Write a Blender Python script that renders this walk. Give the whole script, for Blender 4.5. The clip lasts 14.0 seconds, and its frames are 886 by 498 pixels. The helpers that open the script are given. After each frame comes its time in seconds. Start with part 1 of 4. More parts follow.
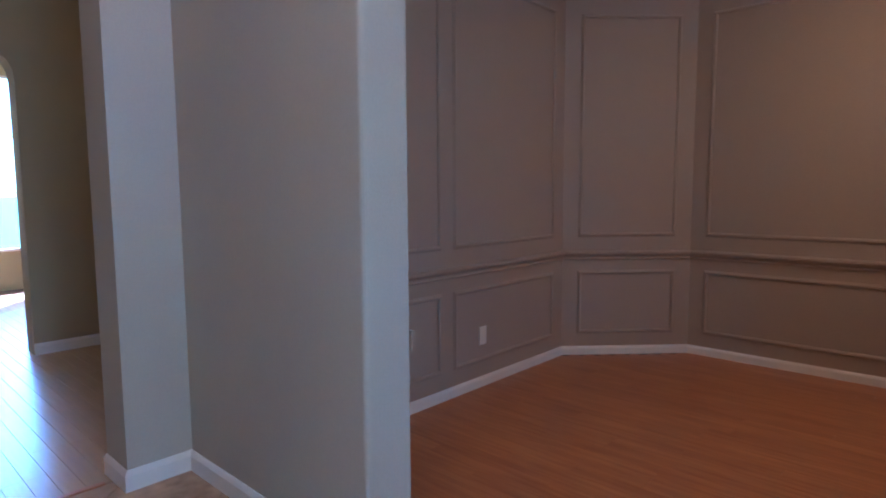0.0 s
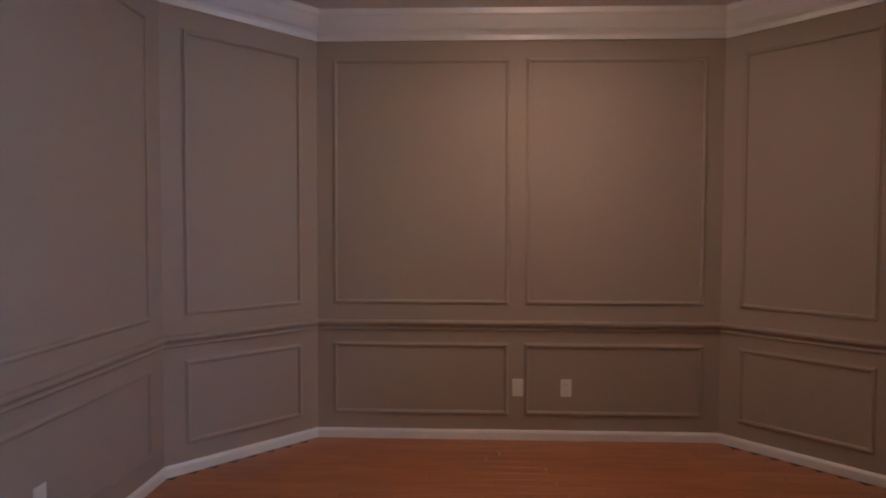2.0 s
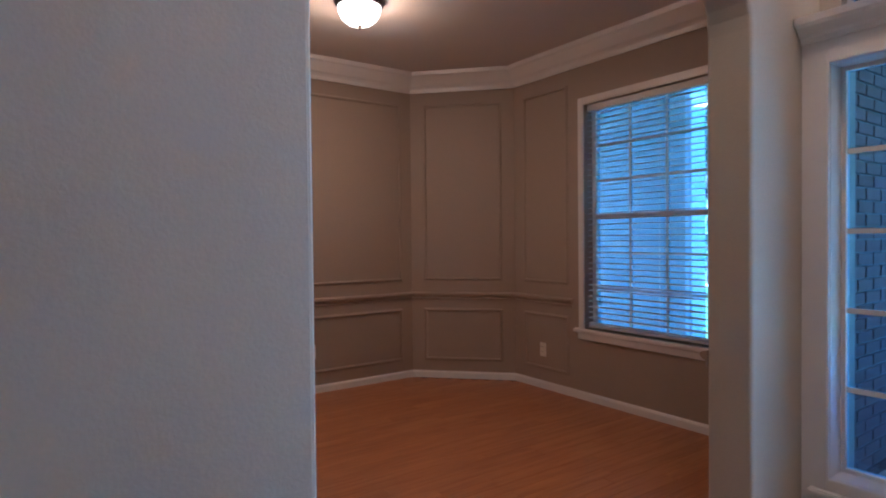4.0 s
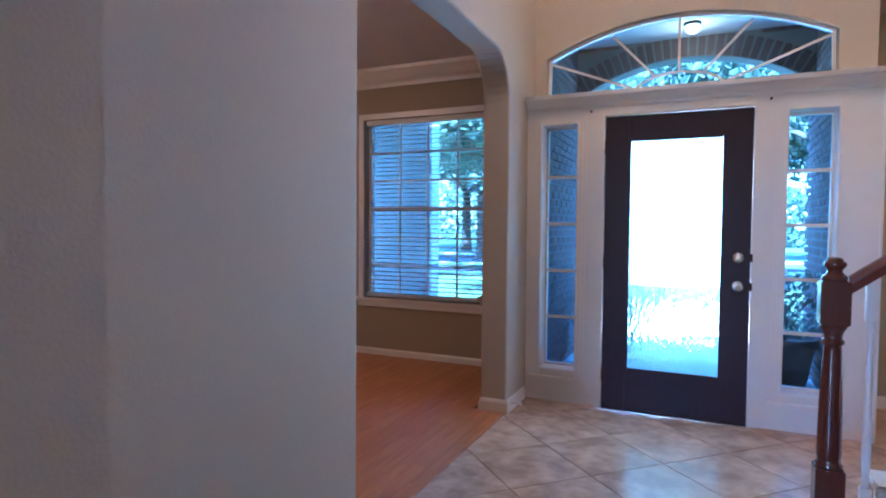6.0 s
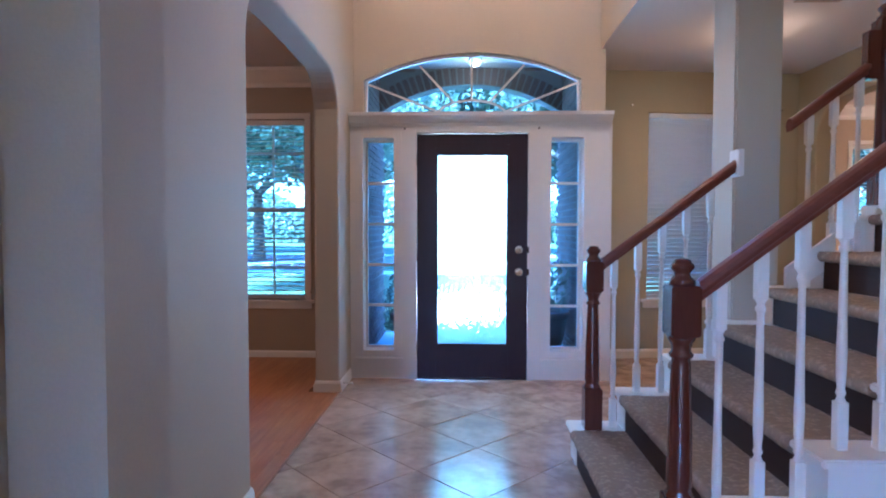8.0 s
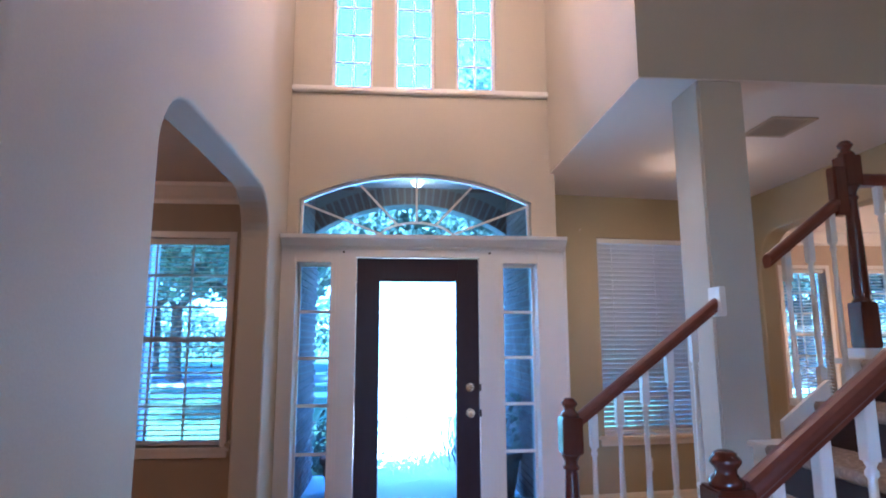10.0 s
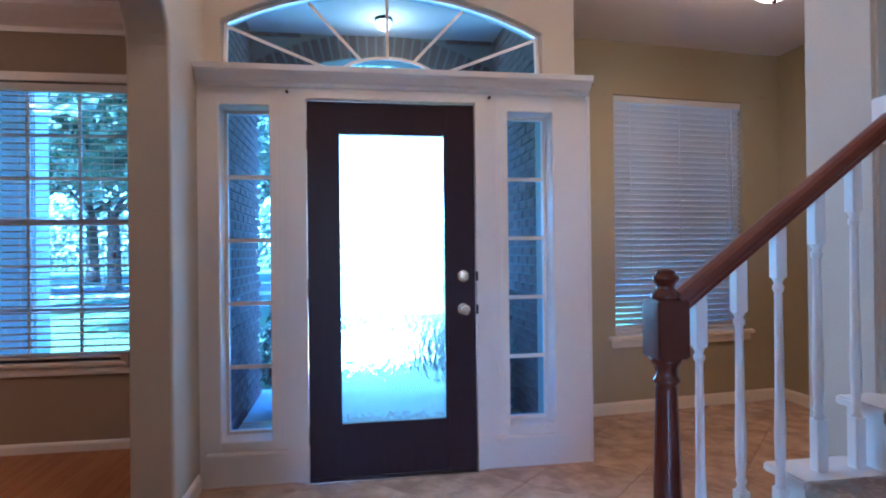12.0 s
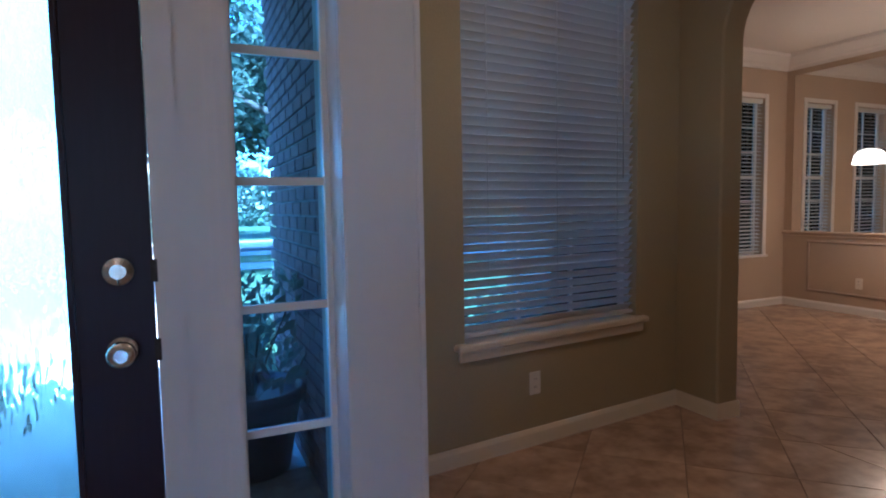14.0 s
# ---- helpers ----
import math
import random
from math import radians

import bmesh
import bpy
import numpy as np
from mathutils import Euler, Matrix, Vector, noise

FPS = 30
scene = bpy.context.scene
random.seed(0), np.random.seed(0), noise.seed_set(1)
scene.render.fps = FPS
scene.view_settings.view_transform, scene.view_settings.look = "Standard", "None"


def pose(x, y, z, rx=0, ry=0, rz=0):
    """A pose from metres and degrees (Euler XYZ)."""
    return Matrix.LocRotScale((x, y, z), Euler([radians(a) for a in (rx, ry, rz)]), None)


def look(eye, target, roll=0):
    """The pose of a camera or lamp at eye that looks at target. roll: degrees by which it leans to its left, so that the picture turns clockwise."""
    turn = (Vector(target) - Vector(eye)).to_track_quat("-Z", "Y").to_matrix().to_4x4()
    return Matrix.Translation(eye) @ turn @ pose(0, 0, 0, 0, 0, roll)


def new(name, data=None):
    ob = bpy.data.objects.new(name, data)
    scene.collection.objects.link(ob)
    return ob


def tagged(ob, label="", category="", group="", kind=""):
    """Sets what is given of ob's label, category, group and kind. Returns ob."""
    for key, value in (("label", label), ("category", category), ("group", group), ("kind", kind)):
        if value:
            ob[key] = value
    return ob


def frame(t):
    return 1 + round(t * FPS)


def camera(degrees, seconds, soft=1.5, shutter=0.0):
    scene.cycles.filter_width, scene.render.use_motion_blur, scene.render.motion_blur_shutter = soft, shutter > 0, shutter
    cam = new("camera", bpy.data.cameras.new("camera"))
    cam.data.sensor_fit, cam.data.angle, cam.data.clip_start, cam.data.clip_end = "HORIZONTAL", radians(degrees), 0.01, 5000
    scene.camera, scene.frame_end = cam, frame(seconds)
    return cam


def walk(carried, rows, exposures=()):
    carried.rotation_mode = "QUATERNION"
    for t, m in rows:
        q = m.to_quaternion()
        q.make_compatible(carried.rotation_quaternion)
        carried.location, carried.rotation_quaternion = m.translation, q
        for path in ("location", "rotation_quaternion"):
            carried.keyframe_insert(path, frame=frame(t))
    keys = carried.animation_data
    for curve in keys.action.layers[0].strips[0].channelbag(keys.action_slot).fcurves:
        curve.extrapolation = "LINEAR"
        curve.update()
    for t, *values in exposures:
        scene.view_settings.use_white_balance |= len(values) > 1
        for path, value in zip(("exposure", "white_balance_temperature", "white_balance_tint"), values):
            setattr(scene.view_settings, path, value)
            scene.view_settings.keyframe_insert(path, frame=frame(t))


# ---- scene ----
cam = camera(74.6, 14.0, 2.0)
PATH = [
    (0, (0.064, -0.957, 1.226), (-1.401, -2.305, 1.031), -0.3),
    (0.5, (-0.177, -1.08, 1.227), (-1.914, -2.053, 1.031), 0.0),
    (1, (-0.459, -1.169, 1.276), (-2.313, -1.897, 1.092), -0.0),
    (1.5, (-0.589, -1.412, 1.373), (-2.544, -1.817, 1.257), 0.1),
    (2, (-0.578, -1.576, 1.381), (-2.575, -1.641, 1.314), 0.2),
    (2.5, (-0.345, -1.8, 1.322), (-2.331, -1.546, 1.288), 0.1),
    (3, (-0.192, -2.108, 1.303), (-2.109, -1.524, 1.272), 0.0),
    (3.5, (-0.049, -2.431, 1.244), (-1.817, -1.495, 1.225), -0.2),
    (4, (0.164, -2.759, 1.279), (-1.47, -1.605, 1.241), -0.6),
    (6.3, (0.217, -4.341, 1.26), (-0.478, -2.466, 1.188), 0.3),
    (6.5, (0.196, -4.448, 1.265), (-0.408, -2.542, 1.195), 0.1),
    (7, (0.097, -4.652, 1.261), (-0.273, -2.687, 1.19), 0.1),
    (7.5, (0.049, -4.79, 1.256), (-0.159, -2.802, 1.187), -0.1),
    (8, (-0.052, -4.807, 1.258), (-0.13, -2.81, 1.186), 0.1),
    (8.5, (-0.154, -4.657, 1.316), (-0.094, -2.66, 1.24), 0.0),
    (9, (-0.184, -4.551, 1.45), (-0.068, -2.558, 1.573), -0.1),
    (9.2, (-0.169, -4.491, 1.474), (-0.052, -2.511, 1.732), -0.1),
    (11.3, (-0.151, -3.827, 1.311), (0.106, -1.87, 1.634), -0.8),
    (11.5, (-0.185, -3.64, 1.303), (0.083, -1.67, 1.514), -0.7),
    (12, (-0.217, -3.178, 1.22), (0.089, -1.201, 1.227), -0.65),
    (12.5, (-0.136, -2.688, 1.225), (0.224, -0.725, 1.097), -0.65),
    (13, (-0.034, -2.226, 1.216), (0.457, -0.294, 1.053), -0.6),
    (13.5, (0.214, -1.869, 1.213), (0.848, 0.022, 1.061), -0.7),
    (14, (0.517, -1.504, 1.215), (1.338, 0.314, 1.068), -1.0),
]
walk(cam, [(t, look(eye, aim, roll)) for t, eye, aim, roll in PATH],
     [(0.0, 4.48, 4500, 13), (2.0, 4.6, 4500, 10), (4.0, 4.6, 4500, 13), (6.3, 4.78, 4550, 16), (12.0, 4.72, 4550, 16),
      (14.0, 3.55, 4500, 10)])

# ---- world, sun, large lights ----
world = bpy.data.worlds.new("sky")
scene.world = world
world.use_nodes = True
wn = world.node_tree.nodes
sky = wn.new("ShaderNodeTexSky")
sky.sky_type, sky.sun_disc = "NISHITA", False
sky.sun_elevation, sky.sun_rotation = radians(54), radians(215)
wn["Background"].inputs["Strength"].default_value = 0.14
world.node_tree.links.new(sky.outputs[0], wn["Background"].inputs["Color"])
sun = new("sun", bpy.data.lights.new("sun", "SUN"))
sun.data.energy, sun.data.angle, sun.data.color = 5.0, radians(0.5), (1.0, 0.97, 0.92)
sun.matrix_world = look((-10, -14, 24), (0, 0, 0))


def lamp(name, place, watts, colour, radius):
    ob = new(name, bpy.data.lights.new(name, "POINT"))
    ob.data.energy, ob.data.color, ob.data.shadow_soft_size = watts, colour, radius
    ob.location = place
    return ob


def window_light(name, place, target, width, height, watts, colour=(0.72, 0.86, 1.0)):
    ob = new(name, bpy.data.lights.new(name, "AREA"))
    ob.data.shape, ob.data.size, ob.data.size_y = "RECTANGLE", width, height
    ob.data.energy, ob.data.color = watts, colour
    ob.matrix_world = look(place, target)
    return ob


def bowl_light(name, place, watts, colour):
    """The downward glow of a frosted bowl."""
    ob = new(name, bpy.data.lights.new(name, "AREA"))
    ob.data.shape, ob.data.size, ob.data.energy, ob.data.color = "DISK", 0.22, watts, colour
    ob.location = place
    return ob


WARM = (1.0, 0.54, 0.25)
lamp("study_bulb", (-3.13, -1.055, 2.64), 0.56, WARM, 0.06)
bowl_light("study_bowl_glow", (-3.13, -1.055, 2.602), 0.58, WARM)
lamp("hall_bulb", (2.13, -0.25, 2.63), 0.20, WARM, 0.06)
bowl_light("hall_bowl_glow", (2.13, -0.25, 2.594), 0.5, WARM)
for k in range(3):
    turn = 2 * math.pi * k / 3 + 0.5
    lamp("foyer_bulb", (0.36 * math.cos(turn), -1.35 + 0.36 * math.sin(turn), 4.06), 1.35, (1.0, 0.57, 0.29), 0.02)
lamp("porch_bulb", (0.04, 1.4, 2.88), 0.45, WARM, 0.05)
lamp("dining_bulb", (6.25, 1.33, 1.50), 3.0, WARM, 0.08)
window_light("back_daylight", (-1.5, -10.12, 1.6), (-1.5, -5, 1.4), 1.6, 2.2, 5.2, (1.0, 0.68, 0.40))
window_light("door_daylight", (0, 0.10, 1.36), (0, -3, 1.1), 0.58, 1.0, 0.65, (0.80, 0.93, 1.0))

# ---- materials ----


def material(name, colour, rough=0.6, metal=0.0, grain=0.0, scale=40.0, bump=0.0, patch=0.0, patch_scale=1.5,
             spec=0.5, coat=0.0, stretch=(1, 1, 1), random_amount=0.0, second=None, bias=0.0):
    """A painted, wooden, stone or metal surface: fine grain, wide patches, relief, and change from piece to piece."""
    m = bpy.data.materials.new(name)
    m.use_nodes = True
    n, link = m.node_tree.nodes, m.node_tree.links.new
    b = n["Principled BSDF"]
    b.inputs["Roughness"].default_value, b.inputs["Metallic"].default_value = rough, metal
    b.inputs["Specular IOR Level"].default_value, b.inputs["Coat Weight"].default_value = spec, coat
    b.inputs["Coat Roughness"].default_value = 0.12
    co = n.new("ShaderNodeTexCoord")
    mp = n.new("ShaderNodeMapping")
    mp.inputs["Scale"].default_value = stretch
    link(co.outputs["Object"], mp.inputs["Vector"])
    fine = n.new("ShaderNodeTexNoise")
    fine.inputs["Scale"].default_value, fine.inputs["Detail"].default_value = scale, 6
    wide = n.new("ShaderNodeTexNoise")
    wide.inputs["Scale"].default_value, wide.inputs["Detail"].default_value = patch_scale, 3
    link(mp.outputs[0], fine.inputs["Vector"])
    link(co.outputs["Object"], wide.inputs["Vector"])
    base = n.new("ShaderNodeMix")
    base.data_type = "RGBA"
    base.inputs["A"].default_value = (*colour, 1)
    base.inputs["B"].default_value = (*(second or [c * 0.55 for c in colour]), 1)
    amount = n.new("ShaderNodeMath")
    amount.operation = "MULTIPLY_ADD"
    amount.inputs[1].default_value, amount.inputs[2].default_value = 2 * grain, -grain * 0.5 - bias
    link(fine.outputs["Fac"], amount.inputs[0])
    broad = n.new("ShaderNodeMath")
    broad.operation = "MULTIPLY_ADD"
    broad.inputs[1].default_value = 2 * patch
    link(wide.outputs["Fac"], broad.inputs[0])
    link(amount.outputs[0], broad.inputs[2])
    last = broad
    if random_amount:
        info = n.new("ShaderNodeObjectInfo")
        each = n.new("ShaderNodeMath")
        each.operation = "MULTIPLY_ADD"
        each.inputs[1].default_value = random_amount
        link(info.outputs["Random"], each.inputs[0])
        link(broad.outputs[0], each.inputs[2])
        last = each
        shift = n.new("ShaderNodeVectorMath")
        shift.operation = "MULTIPLY_ADD"
        shift.inputs[1].default_value = (37, 23, 11)
        link(info.outputs["Random"], shift.inputs[0])
        link(co.outputs["Object"], shift.inputs[2])
        link(shift.outputs[0], mp.inputs["Vector"])
        link(shift.outputs[0], wide.inputs["Vector"])
    last.use_clamp = True
    link(last.outputs[0], base.inputs["Factor"])
    link(base.outputs["Result"], b.inputs["Base Color"])
    if bump:
        bp = n.new("ShaderNodeBump")
        bp.inputs["Strength"].default_value, bp.inputs["Distance"].default_value = bump, 0.004
        link(fine.outputs["Fac"], bp.inputs["Height"])
        link(bp.outputs[0], b.inputs["Normal"])
    return m


def clear_glass(name, rough=0.0, tint=(0.57, 0.80, 1.0)):
    m = bpy.data.materials.new(name)
    m.use_nodes = True
    n, link = m.node_tree.nodes, m.node_tree.links.new
    out = n["Material Output"]
    clear, gloss, mix, fres = (n.new("ShaderNodeBsdfTransparent"), n.new("ShaderNodeBsdfGlossy"),
                               n.new("ShaderNodeMixShader"), n.new("ShaderNodeFresnel"))
    clear.inputs["Color"].default_value = (*tint, 1)
    gloss.inputs["Roughness"].default_value = 0.02 + rough
    link(fres.outputs[0], mix.inputs["Fac"])
    link(clear.outputs[0], mix.inputs[1])
    link(gloss.outputs[0], mix.inputs[2])
    link(mix.outputs[0], out.inputs["Surface"])
    return m


def rain_glass(name):
    """Obscure door glass with a wavy, streaked relief, partly scattering."""
    m = bpy.data.materials.new(name)
    m.use_nodes = True
    n, link = m.node_tree.nodes, m.node_tree.links.new
    out = n["Material Output"]
    co, mp, tex, bp = (n.new("ShaderNodeTexCoord"), n.new("ShaderNodeMapping"), n.new("ShaderNodeTexNoise"),
                       n.new("ShaderNodeBump"))
    mp.inputs["Scale"].default_value = (1, 1, 0.35)
    tex.inputs["Scale"].default_value, tex.inputs["Detail"].default_value = 30, 2
    bp.inputs["Strength"].default_value, bp.inputs["Distance"].default_value = 1.0, 0.022
    link(co.outputs["Object"], mp.inputs["Vector"])
    link(mp.outputs[0], tex.inputs["Vector"])
    link(tex.outputs["Fac"], bp.inputs["Height"])
    ref, scatter, mix = n.new("ShaderNodeBsdfRefraction"), n.new("ShaderNodeBsdfTranslucent"), n.new("ShaderNodeMixShader")
    ref.inputs["IOR"].default_value, ref.inputs["Roughness"].default_value = 1.18, 0.10
    ref.inputs["Color"].default_value = (0.70, 0.94, 1.0, 1)
    scatter.inputs["Color"].default_value = (0.72, 0.93, 1.0, 1)
    mix.inputs["Fac"].default_value = 0.16
    link(bp.outputs[0], ref.inputs["Normal"])
    link(ref.outputs[0], mix.inputs[1])
    link(scatter.outputs[0], mix.inputs[2])
    link(mix.outputs[0], out.inputs["Surface"])
    return m


def glowing(name, colour, strength):
    m = bpy.data.materials.new(name)
    m.use_nodes = True
    b = m.node_tree.nodes["Principled BSDF"]
    b.inputs["Base Color"].default_value = (0.9, 0.88, 0.84, 1)
    b.inputs["Emission Color"].default_value = (*colour, 1)
    b.inputs["Emission Strength"].default_value = strength
    return m


TAUPE = material("taupe_wall_paint", (0.37, 0.297, 0.235), 0.62, grain=0.10, scale=90, bump=0.12, patch=0.08)
BEIGE = material("beige_wall_paint", (0.49, 0.45, 0.375), 0.7, grain=0.12, scale=110, bump=0.22, patch=0.08)
OLIVE = material("olive_wall_paint", (0.39, 0.335, 0.205), 0.7, grain=0.12, scale=110, bump=0.35, patch=0.08)
PEACH = material("peach_wall_paint", (0.50, 0.40, 0.30), 0.7, grain=0.1, scale=110, bump=0.3, patch=0.08)
CEIL = material("ceiling_paint", (0.74, 0.70, 0.66), 0.85, grain=0.12, scale=130, bump=0.4, patch=0.05)
WHITE = material("white_gloss_paint", (0.77, 0.75, 0.73), 0.32, grain=0.06, scale=25, bump=0.05, patch=0.08)
WALNUT = material("red_mahogany_stain", (0.105, 0.026, 0.017), 0.25, grain=0.5, scale=12, stretch=(6, 6, 0.8), patch=0.2, coat=0.5)
RAILWOOD = material("mahogany_rail_stain", (0.165, 0.043, 0.026), 0.36, grain=0.5, scale=12, stretch=(0.8, 6, 6), patch=0.2, coat=0.2)
DOORWOOD = material("dark_door_stain", (0.034, 0.015, 0.022), 0.4, spec=0.25, grain=0.5, scale=10, stretch=(8, 8, 0.6), patch=0.2)
OAK = material("red_oak_plank", (0.56, 0.26, 0.098), 0.30, grain=0.6, scale=6, stretch=(7, 0.5, 1), patch=0.3,
               patch_scale=2.0, random_amount=0.2, bump=0.05, second=(0.30, 0.10, 0.036))
# hall planks, paler than the study's
PALEPLANK = material("pale_hall_plank", (0.56, 0.41, 0.25), 0.26, grain=0.5, scale=6, stretch=(7, 0.5, 1), patch=0.3, random_amount=0.2, bump=0.05,
                 second=(0.44, 0.31, 0.18))
OAKBASE = material("oak_joint", (0.10, 0.040, 0.018), 0.6, grain=0.3)
TILE = material("travertine_look_tile", (0.56, 0.395, 0.275), 0.20, grain=0.5, scale=16, patch=1.0, bias=0.72, patch_scale=6,
                random_amount=0.2, bump=0.04, second=(0.29, 0.195, 0.135))
GROUT = material("tan_grout", (0.20, 0.14, 0.10), 0.9, grain=0.3, scale=80, bump=0.2)
CARPET = material("beige_carpet", (0.47, 0.38, 0.31), 0.95, grain=1.5, scale=45, bump=1.0, patch=0.25, patch_scale=6, spec=0.1)
RISER = material("dark_riser_stain", (0.034, 0.015, 0.012), 0.6, spec=0.25, grain=0.4, scale=14, stretch=(1, 0.8, 8), patch=0.2)
CHROME = material("satin_nickel", (0.72, 0.70, 0.66), 0.22, 1.0, grain=0.1)
BRONZE = material("dark_bronze", (0.045, 0.030, 0.022), 0.4, 0.9, grain=0.2)
PLATE = material("ivory_plastic", (0.72, 0.69, 0.63), 0.4)
# near-black colour for the shade inside openings
SLOTSHADE = material("dark_slot_shade", (0.03, 0.03, 0.03), 0.6)
# white gloss paint with the warm lamplight mixed into its colour
LAMPWHITE = material("lamp_tinted_white_paint", (0.76, 0.69, 0.55), 0.32, grain=0.06, scale=25, bump=0.05, patch=0.08)
VENTPAINT = material("tan_vent_paint", (0.42, 0.34, 0.24), 0.5, grain=0.1, scale=30)
SLAT = material("white_vinyl_slat", (0.62, 0.63, 0.62), 0.45, grain=0.05, patch=0.06)
BRICK = material("red_brown_brick", (0.23, 0.155, 0.14), 0.85, grain=0.5, scale=45, bump=0.6, patch=0.3, random_amount=0.45)
MORTAR = material("grey_mortar", (0.29, 0.27, 0.25), 0.95, grain=0.4, scale=60, bump=0.6)
STUCCO = material("pale_stucco", (0.36, 0.35, 0.33), 0.9, grain=0.3, scale=60, bump=0.6, patch=0.2)
CONCRETE = material("concrete", (0.60, 0.585, 0.55), 0.9, grain=0.4, scale=30, bump=0.4, patch=0.3)
LAWN = material("lawn", (0.11, 0.15, 0.05), 0.95, grain=0.7, scale=18, bump=1.0, patch=0.5, patch_scale=0.35, second=(0.05, 0.07, 0.02))
ASPHALT = material("asphalt", (0.07, 0.07, 0.07), 0.9, grain=0.4, scale=50, bump=0.4, patch=0.3)
BARK = material("bark", (0.10, 0.075, 0.055), 0.95, grain=0.8, scale=9, stretch=(3, 3, 0.6), bump=1.0, patch=0.3)
LEAF = material("leaf", (0.110, 0.122, 0.085), 0.55, grain=0.3, scale=3, patch=0.5, patch_scale=0.5, second=(0.06, 0.075, 0.042))
ln = LEAF.node_tree.nodes
through_leaf, leaf_mix = ln.new("ShaderNodeBsdfTranslucent"), ln.new("ShaderNodeMixShader")
through_leaf.inputs["Color"].default_value = (0.31, 0.35, 0.26, 1)
leaf_mix.inputs["Fac"].default_value = 0.4
LEAF.node_tree.links.new(ln["Principled BSDF"].outputs[0], leaf_mix.inputs[1])
LEAF.node_tree.links.new(through_leaf.outputs[0], leaf_mix.inputs[2])
LEAF.node_tree.links.new(leaf_mix.outputs[0], ln["Material Output"].inputs["Surface"])
GLASS = clear_glass("window_glass")
RAIN = rain_glass("rain_glass")
MIRROR = material("mirror_silver", (0.88, 0.88, 0.86), 0.01, 1.0)
SHADE = glowing("lit_frosted_shade", (1.0, 0.74, 0.45), 0.25)

# ---- builders ----


def box(bm, x0, x1, y0, y1, z0, z1, bevel=0.0):
    made = bmesh.ops.create_cube(bm, size=1)["verts"]
    for v in made:
        v.co = Vector((x0 + (v.co.x + 0.5) * (x1 - x0), y0 + (v.co.y + 0.5) * (y1 - y0), z0 + (v.co.z + 0.5) * (z1 - z0)))
    if bevel:
        edges = list({e for v in made for e in v.link_edges})
        bmesh.ops.bevel(bm, geom=edges, offset=bevel, segments=2, affect="EDGES")
    return bm


def prism(bm, points, origin, along, depth):
    """A slab of the outline points (u, z), standing on origin, u along a level direction, thickened by the vector depth."""
    o, u, d = Vector(origin), Vector(along), Vector(depth)
    near = [bm.verts.new(o + u * a + Vector((0, 0, b))) for a, b in points]
    far = [bm.verts.new(v.co + d) for v in near]
    faces = [bm.faces.new(near), bm.faces.new(far[::-1])]
    for i in range(len(points)):
        j = (i + 1) % len(points)
        faces.append(bm.faces.new((near[i], far[i], far[j], near[j])))
    bmesh.ops.recalc_face_normals(bm, faces=faces)
    return bm


def lathe(bm, profile, segments=16, at=(0, 0, 0)):
    """A turned shape of (radius, z) pairs."""
    rings = []
    for r, z in profile:
        rings.append([bm.verts.new((at[0] + r * math.cos(2 * math.pi * k / segments),
                                    at[1] + r * math.sin(2 * math.pi * k / segments), at[2] + z)) for k in range(segments)])
    for a, b in zip(rings, rings[1:]):
        for k in range(segments):
            f = bm.faces.new((a[k], a[(k + 1) % segments], b[(k + 1) % segments], b[k]))
            f.smooth = True
    bm.faces.new(rings[0][::-1])
    bm.faces.new(rings[-1])
    return bm


def sweep(bm, path, section, closed=False, up=(0, 0, 1)):
    """A moulding: section (out, up) pairs carried along a level path, out to the path's left, mitred at corners."""
    pts = [Vector(p) for p in path]
    n, rings = len(pts), []
    for i, p in enumerate(pts):
        a = (p - pts[i - 1]).normalized() if (i or closed) else (pts[1] - p).normalized()
        b = (pts[(i + 1) % n] - p).normalized() if (i < n - 1 or closed) else a
        na, nb = Vector(up).cross(a), Vector(up).cross(b)
        m = (na + nb).normalized()
        m = m / max(0.3, m.dot(na))
        rings.append([bm.verts.new(p + m * s + Vector(up) * h) for s, h in section])
    k = len(section)
    pairs = list(zip(rings, rings[1:])) + ([(rings[-1], rings[0])] if closed else [])
    faces = []
    for a, b in pairs:
        for i in range(k):
            faces.append(bm.faces.new((a[i], a[(i + 1) % k], b[(i + 1) % k], b[i])))
    if not closed:
        faces += [bm.faces.new(rings[0][::-1]), bm.faces.new(rings[-1])]
    bmesh.ops.recalc_face_normals(bm, faces=faces)
    return bm


def mesh_of(name, bm, mat):
    me = bpy.data.meshes.new(name)
    bm.to_mesh(me)
    bm.free()
    me.materials.append(mat)
    return me


def part(name, bm, mat, parent=None, label=""):
    ob = new(name, mesh_of(name, bm, mat))
    if parent:
        ob.parent = parent
    return tagged(ob, label)


def setting(name, bm, mat, label):
    return tagged(part(name, bm, mat), label, name.split("_")[0], kind="structure")


def thing(name, label, category, group="", place=(0, 0, 0)):
    ob = new(name)
    ob.location, ob.empty_display_size = place, 0.1
    return tagged(ob, label, category, group)


def B():
    return bmesh.new()


def rect(u0, u1, z0, z1):
    return [(u0, z0), (u1, z0), (u1, z1), (u0, z1)]


def arch_under(u0, u1, spring, rise, top, power=2.6, n=22):
    """Outline of the wall above an arched opening."""
    c, h = (u0 + u1) / 2, (u1 - u0) / 2
    pts = [(u0, top), (u0, spring)]
    for i in range(1, n):
        t = -math.cos(math.pi * i / n)
        pts.append((c + h * t, spring + rise * (1 - abs(t) ** power) ** (1 / power)))
    return pts + [(u1, spring), (u1, top)]


